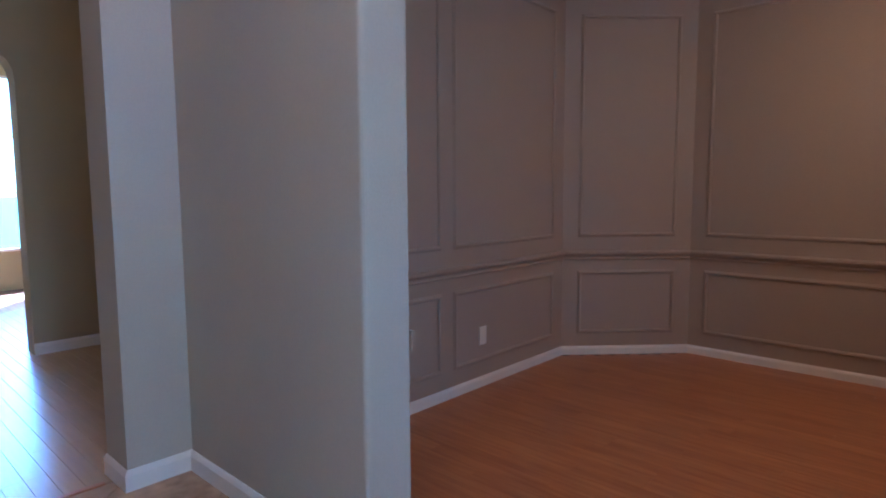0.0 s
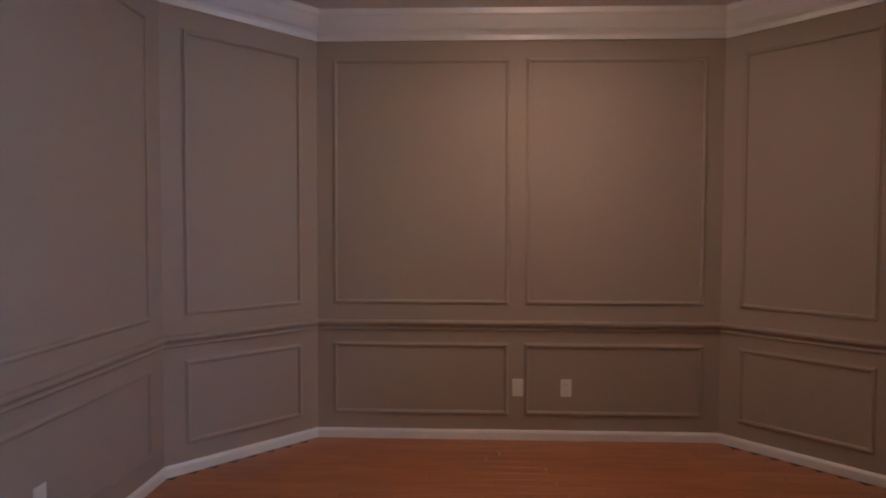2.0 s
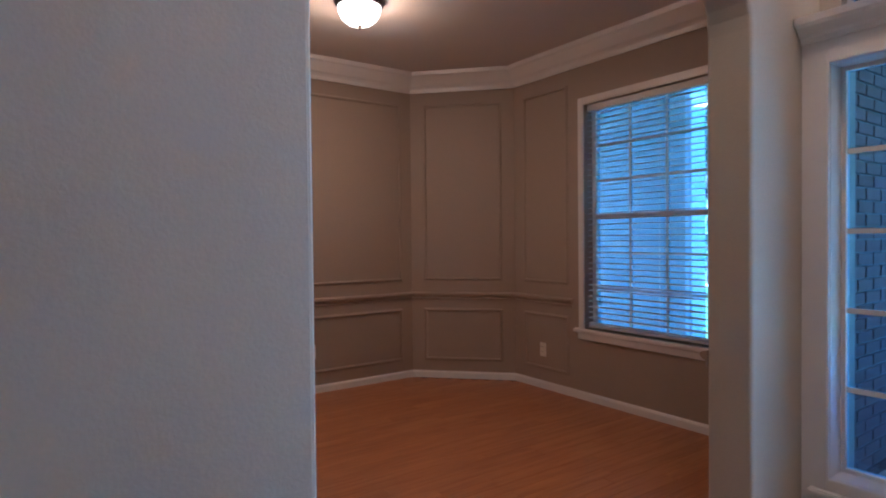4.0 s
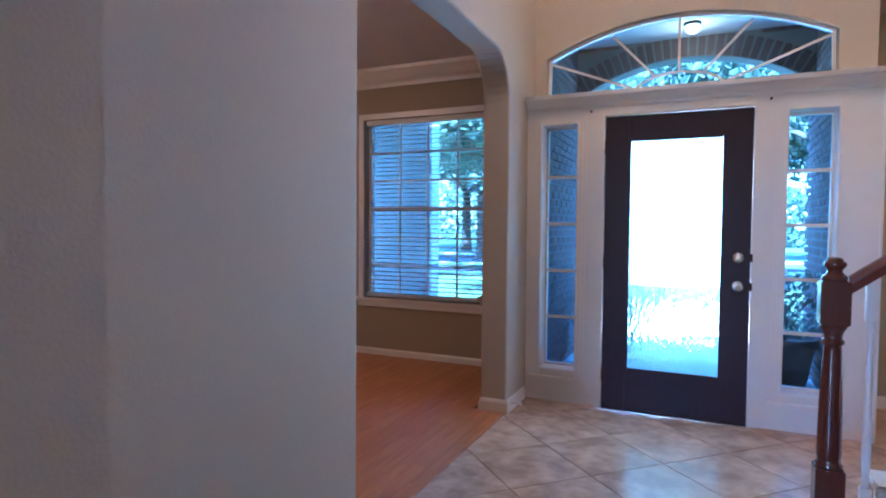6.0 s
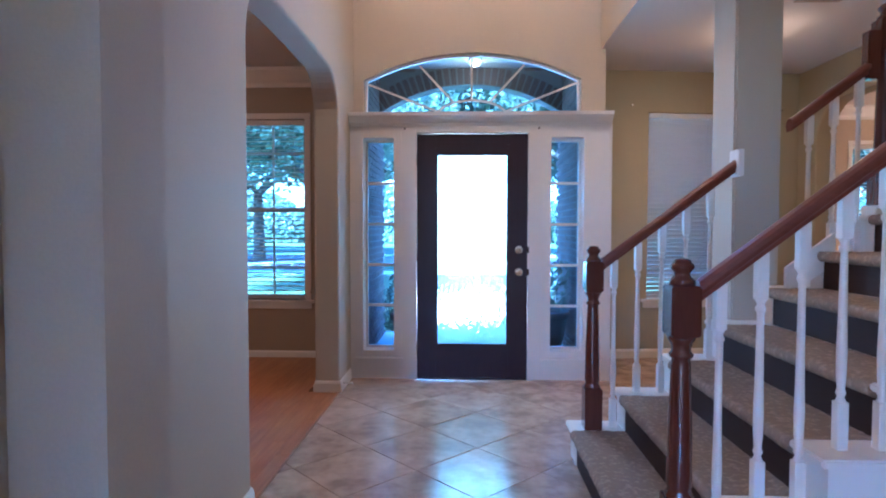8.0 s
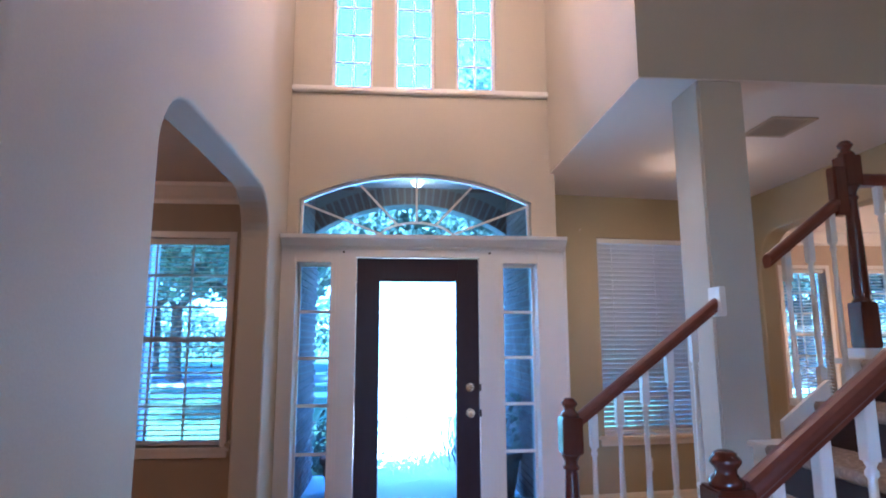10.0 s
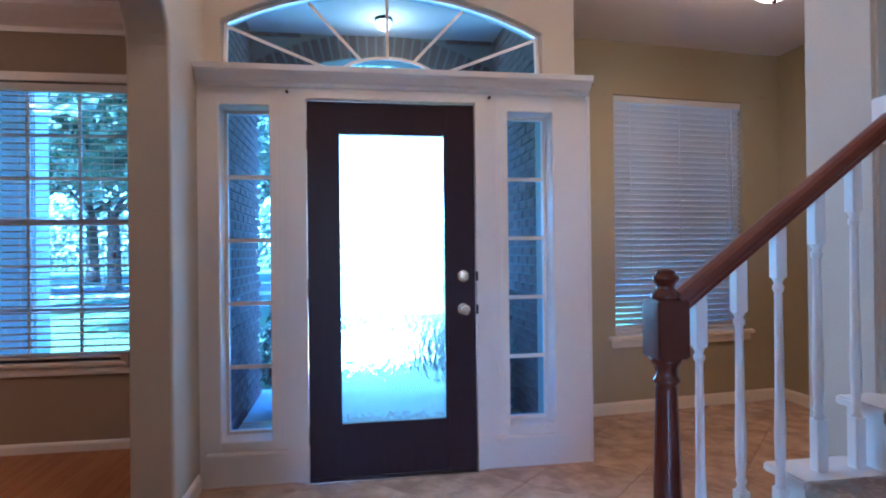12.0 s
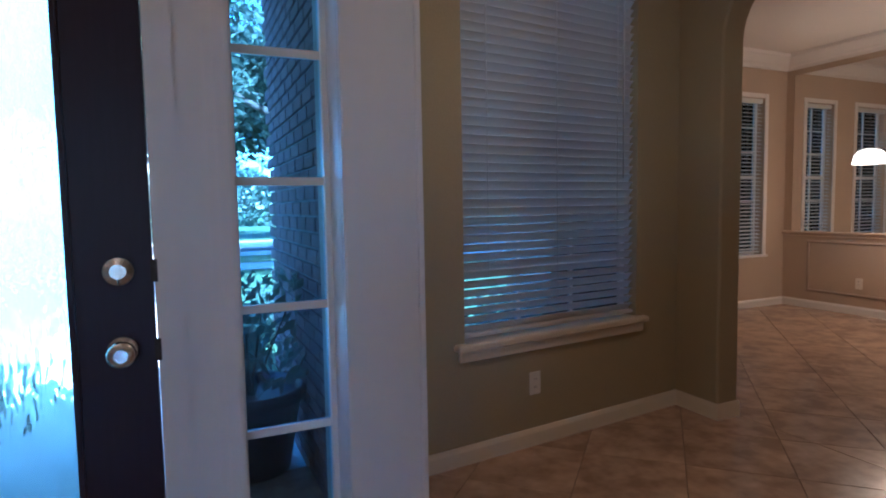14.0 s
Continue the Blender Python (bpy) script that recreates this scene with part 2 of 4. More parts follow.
def arched_wall(bm, a, b, u0, u1, shoulder, crown, radius, top, origin, along, depth, ease=0.016):
    """One wall from a to b with a flat-topped opening u0 to u1 whose shoulders are round, its arrises eased."""
    pts = [(a, 0), (u0, 0)]
    n = 9
    for i in range(n + 1):
        t = math.pi / 2 * i / n
        pts.append((u0 + radius * (1 - math.cos(t)), shoulder + (crown - shoulder) * math.sin(t)))
    pts.append(((u0 + u1) / 2, crown + 0.012))
    for i in range(n, -1, -1):
        t = math.pi / 2 * i / n
        pts.append((u1 - radius * (1 - math.cos(t)), shoulder + (crown - shoulder) * math.sin(t)))
    pts += [(u1, 0), (b, 0), (b, top), (a, top)]
    prism(bm, pts, origin, along, depth)
    bm.edges.ensure_lookup_table()
    o, u = Vector(origin), Vector(along)
    inside = []
    for e in bm.edges:
        ends = [((v.co - o).dot(u), v.co.z) for v in e.verts]
        across = abs((e.verts[0].co - e.verts[1].co).dot(Vector(depth).normalized())) > 0.01
        if not across and all(u0 - 1e-4 <= p <= u1 + 1e-4 and q < crown + 0.02 for p, q in ends) and max(q for p, q in ends) > 0.01:
            inside.append(e)
    bmesh.ops.bevel(bm, geom=inside, offset=ease, segments=3, affect="EDGES", profile=0.5)
    return bm


def segment_under(u0, u1, spring, rise, top, n=18):
    c, h = (u0 + u1) / 2, (u1 - u0) / 2
    r = (h * h + rise * rise) / (2 * rise)
    pts = [(u0, top)]
    for i in range(n + 1):
        u = u0 + (u1 - u0) * i / n
        pts.append((u, spring + rise - r + math.sqrt(r * r - (u - c) ** 2)))
    return pts + [(u1, top)]


# ---- large structure ----
XL, XS = -1.015, -1.203         # foyer face and study face of the arch wall
JS, JN = -2.262, -0.425          # the arch's jambs
YW = 0.18                       # wall above the front door
YG = 1.04                       # olive wall with the blinds
XG = 3.20                       # olive wall with the arch
YB = -1.60                      # plane of the stair's far rail
CEILING, HIGH = 2.77, 5.4
STUDY = [(-1.19, -3.215), (-3.70, -3.215), (-4.385, -2.53), (-4.385, 0.10), (-3.70, 0.758), (-1.19, 0.758)]
SKEW = Matrix.Translation((XG, YG + 0.02, 0)) @ Matrix.Rotation(0.115, 4, "Z") @ Matrix.Translation((-XG, -YG, 0))    # the window wall runs a little out of square
SILL, HEAD = 0.56, 2.30

# arch wall between foyer and study
bm = B()
wt = XL - XS
arched_wall(bm, -3.48, YW, JS, JN, 2.10, 2.395, 0.29, HIGH, (XS, 0, 0), (0, 1, 0), (wt, 0, 0))
setting("wall_study_arch", bm, BEIGE, "beige textured wall with an arched opening to the study")

# pier and hall walls behind
bm = B()
box(bm, -1.19, -0.745, -3.72, -3.48, 0, HIGH)
prism(bm, rect(-4.22, -3.72, 0, HIGH), (-1.19, 0, 0), (0, 1, 0), (0.245, 0, 0))
setting("wall_pier", bm, BEIGE, "beige textured pier beside the hall")
bm = B()
prism(bm, rect(-1.6, -1.02, 0, HIGH), (0, -6.4, 0), (1, 0, 0), (0, 0.2, 0))
prism(bm, rect(0.9, 3.3, 0, HIGH), (0, -6.4, 0), (1, 0, 0), (0, 0.2, 0))
prism(bm, arch_under(-1.02, 0.9, 2.05, 0.35, HIGH), (0, -6.4, 0), (1, 0, 0), (0, 0.2, 0))
prism(bm, rect(-6.2, -4.22, 0, HIGH), (-1.75, 0, 0), (0, 1, 0), (0.2, 0, 0))
prism(bm, rect(-1.75, -1.19, 0, HIGH), (0, -4.40, 0), (1, 0, 0), (0, 0.18, 0))
setting("wall_hall_back", bm, OLIVE, "olive beige wall with a tall arch to a bright room")
bm = B()
for x in (-2.6, 3.4):
    prism(bm, rect(-10.2, -6.4, 0, 3.0), (x, 0, 0), (0, 1, 0), (0.15, 0, 0))
prism(bm, rect(-2.6, -2.3, 0, 3.0), (0, -10.2, 0), (1, 0, 0), (0, 0.15, 0))
prism(bm, rect(-0.7, 3.4, 0, 3.0), (0, -10.2, 0), (1, 0, 0), (0, 0.15, 0))
prism(bm, rect(-2.3, -0.7, 0, 0.5), (0, -10.2, 0), (1, 0, 0), (0, 0.15, 0))
prism(bm, rect(-2.3, -0.7, 2.7, 3.0), (0, -10.2, 0), (1, 0, 0), (0, 0.15, 0))
setting("wall_back_room", bm, OLIVE, "plain walls round the bright back room")

# front wall of the foyer, upper storey included
bm = B()
prism(bm, rect(-1.19, -0.93, 0, 2.52), (0, YW, 0), (1, 0, 0), (0, 0.16, 0))
prism(bm, rect(0.92, 1.12, 0, 2.52), (0, YW, 0), (1, 0, 0), (0, 0.16, 0))
prism(bm, segment_under(-0.93, 0.92, 2.52, 0.225, 3.41), (0, YW, 0), (1, 0, 0), (0, 0.16, 0))
prism(bm, rect(-1.19, -0.93, 2.52, 3.41), (0, YW, 0), (1, 0, 0), (0, 0.16, 0))
prism(bm, rect(0.92, 1.12, 2.52, 3.41), (0, YW, 0), (1, 0, 0), (0, 0.16, 0))
edges_x = [-1.19, -0.71, -0.37, -0.20, 0.14, 0.315, 0.655, 1.25]
for a, b in zip(edges_x[::2], edges_x[1::2]):
    prism(bm, rect(a, b, 3.41, 4.75), (0, YW, 0), (1, 0, 0), (0, 0.16, 0))
prism(bm, rect(-1.19, 1.25, 4.75, HIGH), (0, YW, 0), (1, 0, 0), (0, 0.16, 0))
bmesh.ops.remove_doubles(bm, verts=bm.verts, dist=0.0005)
setting("wall_front", bm, BEIGE, "pale beige two-storey foyer wall above the front door")

# wall over the lower ceiling, on two sides of the foyer
bm = B()
prism(bm, rect(YB, YW, CEILING, HIGH), (1.08, 0, 0), (0, 1, 0), (0.17, 0, 0))
prism(bm, rect(1.25, 3.36, CEILING, HIGH), (0, YB, 0), (1, 0, 0), (0, 0.17, 0))
setting("wall_upper_stair", bm, BEIGE, "beige upper wall over the lower ceiling")
bm = box(B(), 1.39, 1.64, YB, YB + 0.29, 0, CEILING, 0.012)
setting("wall_column", bm, BEIGE, "square beige column beside the stair")

# olive room
bm = B()
prism(bm, rect(0.342, YG + 0.02, 0, CEILING), (1.055, 0, 0), (0, 1, 0), (0.065, 0, 0))
setting("wall_porch_return", bm, OLIVE, "olive return wall beside the front door")
bm = B()
prism(bm, rect(1.12, 1.69, 0, CEILING), (0, YG, 0), (1, 0, 0), (0, 0.16, 0))
prism(bm, rect(2.85, 3.36, 0, CEILING), (0, YG, 0), (1, 0, 0), (0, 0.16, 0))
prism(bm, rect(1.69, 2.85, 0, 0.57), (0, YG, 0), (1, 0, 0), (0, 0.16, 0))
prism(bm, rect(1.69, 2.85, 2.37, CEILING), (0, YG, 0), (1, 0, 0), (0, 0.16, 0))
bmesh.ops.remove_doubles(bm, verts=bm.verts, dist=0.0005)
setting("wall_olive_window", bm, OLIVE, "olive wall with a shuttered window").matrix_basis = SKEW
bm = B()
arched_wall(bm, -1.59, YG + 0.10, -1.30, 0.76, 2.08, 2.40, 0.31, CEILING, (XG, 0, 0), (0, 1, 0), (0.16, 0, 0))
setting("wall_olive_arch", bm, OLIVE, "olive wall with a wide arch to the dining room")
bm = B()
prism(bm, rect(-6.2, YB, 0, HIGH), (XG + 0.1, 0, 0), (0, 1, 0), (0.16, 0, 0))
setting("wall_stair_end", bm, BEIGE, "beige wall at the end of the stair")

# study walls
bm = B()
for (a, b) in zip(STUDY, STUDY[1:]):
    A2, B2 = Vector((*a, 0)), Vector((*b, 0))
    d = (B2 - A2)
    length = d.length
    d.normalize()
    out = Vector((0, 0, 1)).cross(d) * 0.16
    if a[1] == b[1] == 0.758:
        for r in (rect(0, -2.90 + 3.70, 0, 2.77), rect(-1.60 + 3.70, length, 0, 2.77),
                  rect(-2.90 + 3.70, -1.60 + 3.70, 0, SILL), rect(-2.90 + 3.70, -1.60 + 3.70, HEAD, 2.77)):
            prism(bm, r, A2, d, out)
    else:
        prism(bm, rect(0, length, 0, 2.77), A2, d, out)
prism(bm, rect(0.342, 0.757, 0, 2.77), (XS, 0, 0), (0, 1, 0), (0.118, 0, 0))
bmesh.ops.remove_doubles(bm, verts=bm.verts, dist=0.0005)
setting("wall_study", bm, TAUPE, "taupe panelled walls of the study")

# dining room
bm = B()
YD, XD = 3.05, 6.95
WD = [(5.0, 5.62), (6.08, 6.58)]
prism(bm, rect(3.36, WD[0][0], 0, 2.85), (0, YD, 0), (1, 0, 0), (0, 0.16, 0))
prism(bm, rect(WD[0][1], WD[1][0], 0, 2.85), (0, YD, 0), (1, 0, 0), (0, 0.16, 0))
prism(bm, rect(WD[1][1], XD, 0, 2.85), (0, YD, 0), (1, 0, 0), (0, 0.16, 0))
for a, b in WD:
    prism(bm, rect(a, b, 0, 0.60), (0, YD, 0), (1, 0, 0), (0, 0.16, 0))
    prism(bm, rect(a, b, 2.36, 2.85), (0, YD, 0), (1, 0, 0), (0, 0.16, 0))
prism(bm, rect(-3.0, YD + 0.16, 0, 2.85), (XD, 0, 0), (0, 1, 0), (0.16, 0, 0))
prism(bm, rect(3.46, XD + 0.16, 0, 2.85), (0, -3.16, 0), (1, 0, 0), (0, 0.16, 0))
prism(bm, rect(YG + 0.11, YD, 0, 2.85), (XG, 0, 0), (0, 1, 0), (0.16, 0, 0))
bmesh.ops.remove_doubles(bm, verts=bm.verts, dist=0.0005)
setting("wall_dining", bm, PEACH, "peach beige walls of the dining room")

# ceilings
setting("ceiling_study", box(B(), -4.55, -1.10, -3.40, 0.92, 2.772, 2.85), CEIL, "white textured study ceiling")
setting("ceiling_olive", box(B(), 1.081, 3.198, -1.599, 1.038, 2.764, 2.7695), CEIL, "white textured low ceiling")
setting("ceiling_olive_slab", box(B(), 1.26, 3.36, -1.42, 1.20, 2.775, 2.9), CEIL, "slab over the olive room")
setting("ceiling_foyer", box(B(), -1.8, 3.5, -6.4, 0.34, 5.402, 5.5), CEIL, "white high foyer ceiling")
setting("ceiling_dining", box(B(), 3.30, 7.2, -3.2, 3.3, 2.852, 2.95), CEIL, "white dining room ceiling")
setting("ceiling_back", box(B(), -2.7, 3.6, -10.3, -6.402, 3.002, 3.1), CEIL, "white back room ceiling")

# slabs under the floors
setting("floor_study", box(B(), -4.40, -1.02, -3.22, 0.77, -0.08, -0.012), OAKBASE, "dark joints under the oak planks")
setting("floor_hall", box(B(), -2.7, 3.5, -10.3, -3.62, -0.08, -0.012), OAKBASE, "dark joints under the hall planks")
setting("floor_foyer", box(B(), -1.02, 3.36, -3.62, 1.20, -0.08, -0.004), GROUT, "tan grout of the foyer tiles")
setting("floor_dining", box(B(), 3.36, 7.1, -3.2, 3.2, -0.08, -0.004), GROUT, "tan grout of the dining room tiles")

# ---- mouldings ----
BASE = [(0.001, 0.0), (0.016, 0.0), (0.016, 0.046), (0.011, 0.056), (0.006, 0.063), (0.001, 0.063)]
TALL = [(0.001, 0.0), (0.016, 0.0), (0.016, 0.066), (0.011, 0.079), (0.006, 0.088), (0.001, 0.088)]
CROWN = [(0.001, 0.0), (0.012, 0.0), (0.016, 0.03), (0.028, 0.045), (0.050, 0.060), (0.082, 0.100), (0.098, 0.125),
         (0.112, 0.135), (0.118, 0.168), (0.001, 0.168)]
CHAIR = [(0.001, 0.0), (0.012, 0.0), (0.016, 0.008), (0.010, 0.016), (0.011, 0.026), (0.024, 0.034), (0.034, 0.044),
         (0.034, 0.056), (0.024, 0.062), (0.012, 0.066), (0.001, 0.066)]


def rail_round(points, z):
    return [(x, y, z) for x, y in points]


full = rail_round([(XS, JS), (XS, -3.215)] + STUDY[1:5] + [(XS, 0.758), (XS, JN)], 0)


def left_is_inside(path):
    return path[::-1]


def moulding(name, path, z, section, mat, label):
    bm = sweep(B(), [(x, y, z) for x, y, _ in path], section)
    return setting(name, bm, mat, label)


study_line = left_is_inside(full)
moulding("baseboard_study", study_line, 0.0, BASE, WHITE, "white painted baseboard in the study")
closed = [(XS, 0.758, 0), (-3.70, 0.758, 0), (-4.385, 0.10, 0), (-4.385, -2.53, 0), (-3.70, -3.215, 0), (XS, -3.215, 0)]
setting("trim_study_crown", sweep(B(), [(x, y, 2.602) for x, y, _ in closed], CROWN, True), WHITE, "deep white crown moulding in the study")
moulding("trim_chair_rail", [(XS, JN, 0), (XS, 0.758, 0), (-1.50, 0.758, 0)], 0.72, CHAIR, TAUPE, "taupe chair rail")
moulding("trim_chair_rail", [(-3.02, 0.758, 0), (-3.70, 0.758, 0), (-4.385, 0.10, 0), (-4.385, -2.53, 0), (-3.70, -3.215, 0), (XS, -3.215, 0), (XS, JS, 0)],
         0.72, CHAIR, TAUPE, "taupe chair rail round the study")

PICTURE = [(0.001, -0.015), (0.008, -0.014), (0.014, -0.006), (0.014, 0.003), (0.007, 0.008), (0.005, 0.014), (0.001, 0.015)]


def panel_frame(a, b, u0, u1, z0, z1):
    """A picture-frame moulding on the wall from a to b, room on the right of that way."""
    A2, d = Vector((*a, 0)), (Vector((*b, 0)) - Vector((*a, 0))).normalized()
    n = d.cross(Vector((0, 0, 1)))
    bm = B()
    corner = [(u0, z0), (u1, z0), (u1, z1), (u0, z1)]
    rings = []
    for i, (u, z) in enumerate(corner):
        su, sz = (1 if i in (1, 2) else -1), (1 if i >= 2 else -1)
        rings.append([bm.verts.new(A2 + d * (u + su * h) + Vector((0, 0, z + sz * h)) + n * o) for o, h in PICTURE])
    faces = []
    for i in range(4):
        p, q = rings[i], rings[(i + 1) % 4]
        for k in range(len(PICTURE)):
            m = (k + 1) % len(PICTURE)
            faces.append(bm.faces.new((p[k], p[m], q[m], q[k])))
    bmesh.ops.recalc_face_normals(bm, faces=faces)
    return setting("trim_panel", bm, TAUPE, "taupe picture-frame panel moulding on the study wall")


def panels(a, b, spans):
    for u0, u1 in spans:
        panel_frame(a, b, u0, u1, 0.905, 2.475)
        panel_frame(a, b, u0, u1, 0.175, 0.625)


diag = math.hypot(0.685, 0.685)
S = STUDY
panels((-1.19, -3.215), S[1], [(0.13, 1.17), (1.30, 2.37)])
panels(S[1], S[2], [(0.13, diag - 0.13)])
panels(S[2], S[3], [(0.12, 1.25), (1.38, 2.51)])
panels(S[3], S[4], [(0.13, 0.95 - 0.13)])
panels(S[4], S[5], [(0.13, 0.62)])

moulding("baseboard_foyer", [(XL, JS, 0), (XL, -3.48, 0), (-0.745, -3.48, 0), (-0.745, -3.72, 0)], 0.0, TALL, WHITE, "white baseboard along the foyer wall and pier")
moulding("baseboard_arch_jamb", [(XL, -0.03, 0), (XL, JN, 0), (XS, JN, 0)], 0.0, TALL, WHITE, "white baseboard round the arch jamb")
moulding("baseboard_south_jamb", [(XS, JS, 0), (XL, JS, 0)], 0.0, TALL, WHITE, "white baseboard on the arch jamb")
moulding("baseboard_olive", [(3.36, 0.76, 0), (XG, 0.76, 0), (XG, YG + 0.02, 0), tuple(SKEW @ Vector((1.125, YG, 0))), (1.121, 0.19, 0)], 0.0, TALL, LAMPWHITE, "white baseboard in the olive room, lamp warmth in its colour")
moulding("baseboard_dining", [(XD, -2.9, 0), (XD, YD, 0), (3.36, YD, 0), (3.36, YG, 0)], 0.0, TALL, WHITE, "white baseboard in the dining room")
moulding("trim_dining_crown", [(XD, -2.9, 0), (XD, YD, 0), (3.36, YD, 0), (3.36, YG, 0)], 2.682, CROWN, WHITE, "white crown moulding in the dining room")
moulding("baseboard_hall", [(-1.55, -4.40, 0), (-1.55, -6.2, 0), (-1.02, -6.2, 0)], 0.0, TALL, WHITE, "white baseboard in the hall")

# ---- front door and its frame ----
door = thing("door_1", "dark-stained front door with a tall rain-glass pane", "door")
tagged(door, kind="structure")
DW = 0.455
for x0, x1 in ((-DW, -0.297), (0.297, DW)):
    part("stile", box(B(), x0, x1, 0.0, 0.045, 0.012, 2.03, 0.003), DOORWOOD, door)
part("top_rail", box(B(), -0.297, 0.297, 0.001, 0.044, 1.868, 2.029), DOORWOOD, door)
part("bottom_rail", box(B(), -0.297, 0.297, 0.001, 0.044, 0.013, 0.283), DOORWOOD, door)
pane = part("glass_pane", box(B(), -0.297, 0.297, 0.018, 0.026, 0.283, 1.868), RAIN, door, "wavy obscure rain glass")
pane.visible_shadow = False
bm = B()
for x0, x1, z0, z1 in ((-0.297, -0.283, 0.283, 1.868), (0.283, 0.297, 0.283, 1.868), (-0.283, 0.283, 0.283, 0.297), (-0.283, 0.283, 1.854, 1.868)):
    box(bm, x0, x1, -0.006, 0.016, z0, z1, 0.003)
part("glazing_bead", bm, DOORWOOD, door)
for name, z in (("deadbolt", 1.08), ("door_knob", 0.897)):
    bm = lathe(B(), [(0.034, 0), (0.034, 0.006), (0.028, 0.010), (0.014, 0.014), (0.013, 0.03), (0.024, 0.036), (0.031, 0.048), (0.028, 0.060), (0.014, 0.066)]
               if name == "door_knob" else [(0.034, 0), (0.034, 0.008), (0.030, 0.014), (0.018, 0.016), (0.017, 0.02)], 20)
    if name == "deadbolt":
        box(bm, -0.006, 0.006, -0.016, 0.016, 0.018, 0.032, 0.002)
    bmesh.ops.transform(bm, matrix=pose(0.385, 0, z, 90, 0, 0), verts=bm.verts)
    part(name, bm, CHROME, door, "satin nickel " + name.replace("_", " "))
for z in (0.25, 1.03, 1.82):
    part("hinge", lathe(B(), [(0.007, -0.05), (0.007, 0.05)], 8, (-0.459, -0.006, z)), CHROME, door)
part("threshold", box(B(), -0.457, 0.457, -0.06, 0.05, 0.0, 0.011, 0.003), CHROME, door)

frame_unit = thing("door_frame", "white painted door surround with two sidelights", "door frame")
tagged(frame_unit, kind="structure")
SL = ((-0.900, -0.645), (0.642, 0.905))
Z0, Z1 = 0.24, 1.995
for x0, x1 in ((-1.013, -0.900), (-0.645, -0.459), (0.459, 0.642), (0.905, 1.119)):
    part("jamb_board", box(B(), x0, x1, 0.0, 0.175, 0.0, 2.13), WHITE, frame_unit)
for x0, x1 in SL:
    part("bottom_panel", box(B(), x0, x1, 0.001, 0.175, 0.0, Z0), WHITE, frame_unit)
    part("head_board", box(B(), x0, x1, 0.001, 0.175, Z1, 2.13), WHITE, frame_unit)
part("head_board", box(B(), -0.459, 0.459, 0.001, 0.175, 2.036, 2.13), WHITE, frame_unit)
part("cornice", sweep(B(), [(1.132, 0.0, 2.10), (-1.012, 0.0, 2.10)], [(0.0005, 0), (0.012, 0), (0.016, 0.02), (0.03, 0.03), (0.055, 0.06), (0.075, 0.07), (0.08, 0.098), (0.0005, 0.098)]), WHITE, frame_unit, "white moulded cornice shelf")
part("cornice_top", box(B(), -1.013, 1.132, 0.001, 0.178, 2.131, 2.20), WHITE, frame_unit)
for x0, x1, z0, z1 in ((SL[0][0], SL[0][1], Z0, Z1), (SL[1][0], SL[1][1], Z0, Z1), (-0.459, 0.459, 0.0, 2.036)):
    bm = B()
    for w, out, lap in ((0.062, 0.012, 0.0), (0.040, 0.020, 0.006), (0.016, 0.026, 0.0)):
        c0, c1 = max(0, z0 - w), z1 + w
        box(bm, x0 - w, x0 - lap, -out, 0.0, c0, c1, 0.004)
        box(bm, x1 + lap, x1 + w, -out, 0.0, c0, c1, 0.004)
        box(bm, x0 - lap, x1 + lap, -out + 0.0004, 0.0, z1 + lap, c1, 0.004)
        if z0:
            box(bm, x0 - lap, x1 + lap, -out + 0.0004, 0.0, c0, z0 - lap, 0.004)
    if z0:
        box(bm, x0 - 0.075, x1 + 0.075, -0.042, -0.002, z0 - 0.080, z0 - 0.056, 0.006)
    part("casing", bm, WHITE, frame_unit)
for z in (1.08, 0.897):
    part("strike_plate", box(B(), 0.452, 0.466, -0.0280, -0.0245, z - 0.026, z + 0.026, 0.001), BRONZE, frame_unit, "dark strike plate")
part("corner_trim", box(B(), 1.119, 1.135, -0.012, 0.02, 0.0, 2.10, 0.003), WHITE, frame_unit)


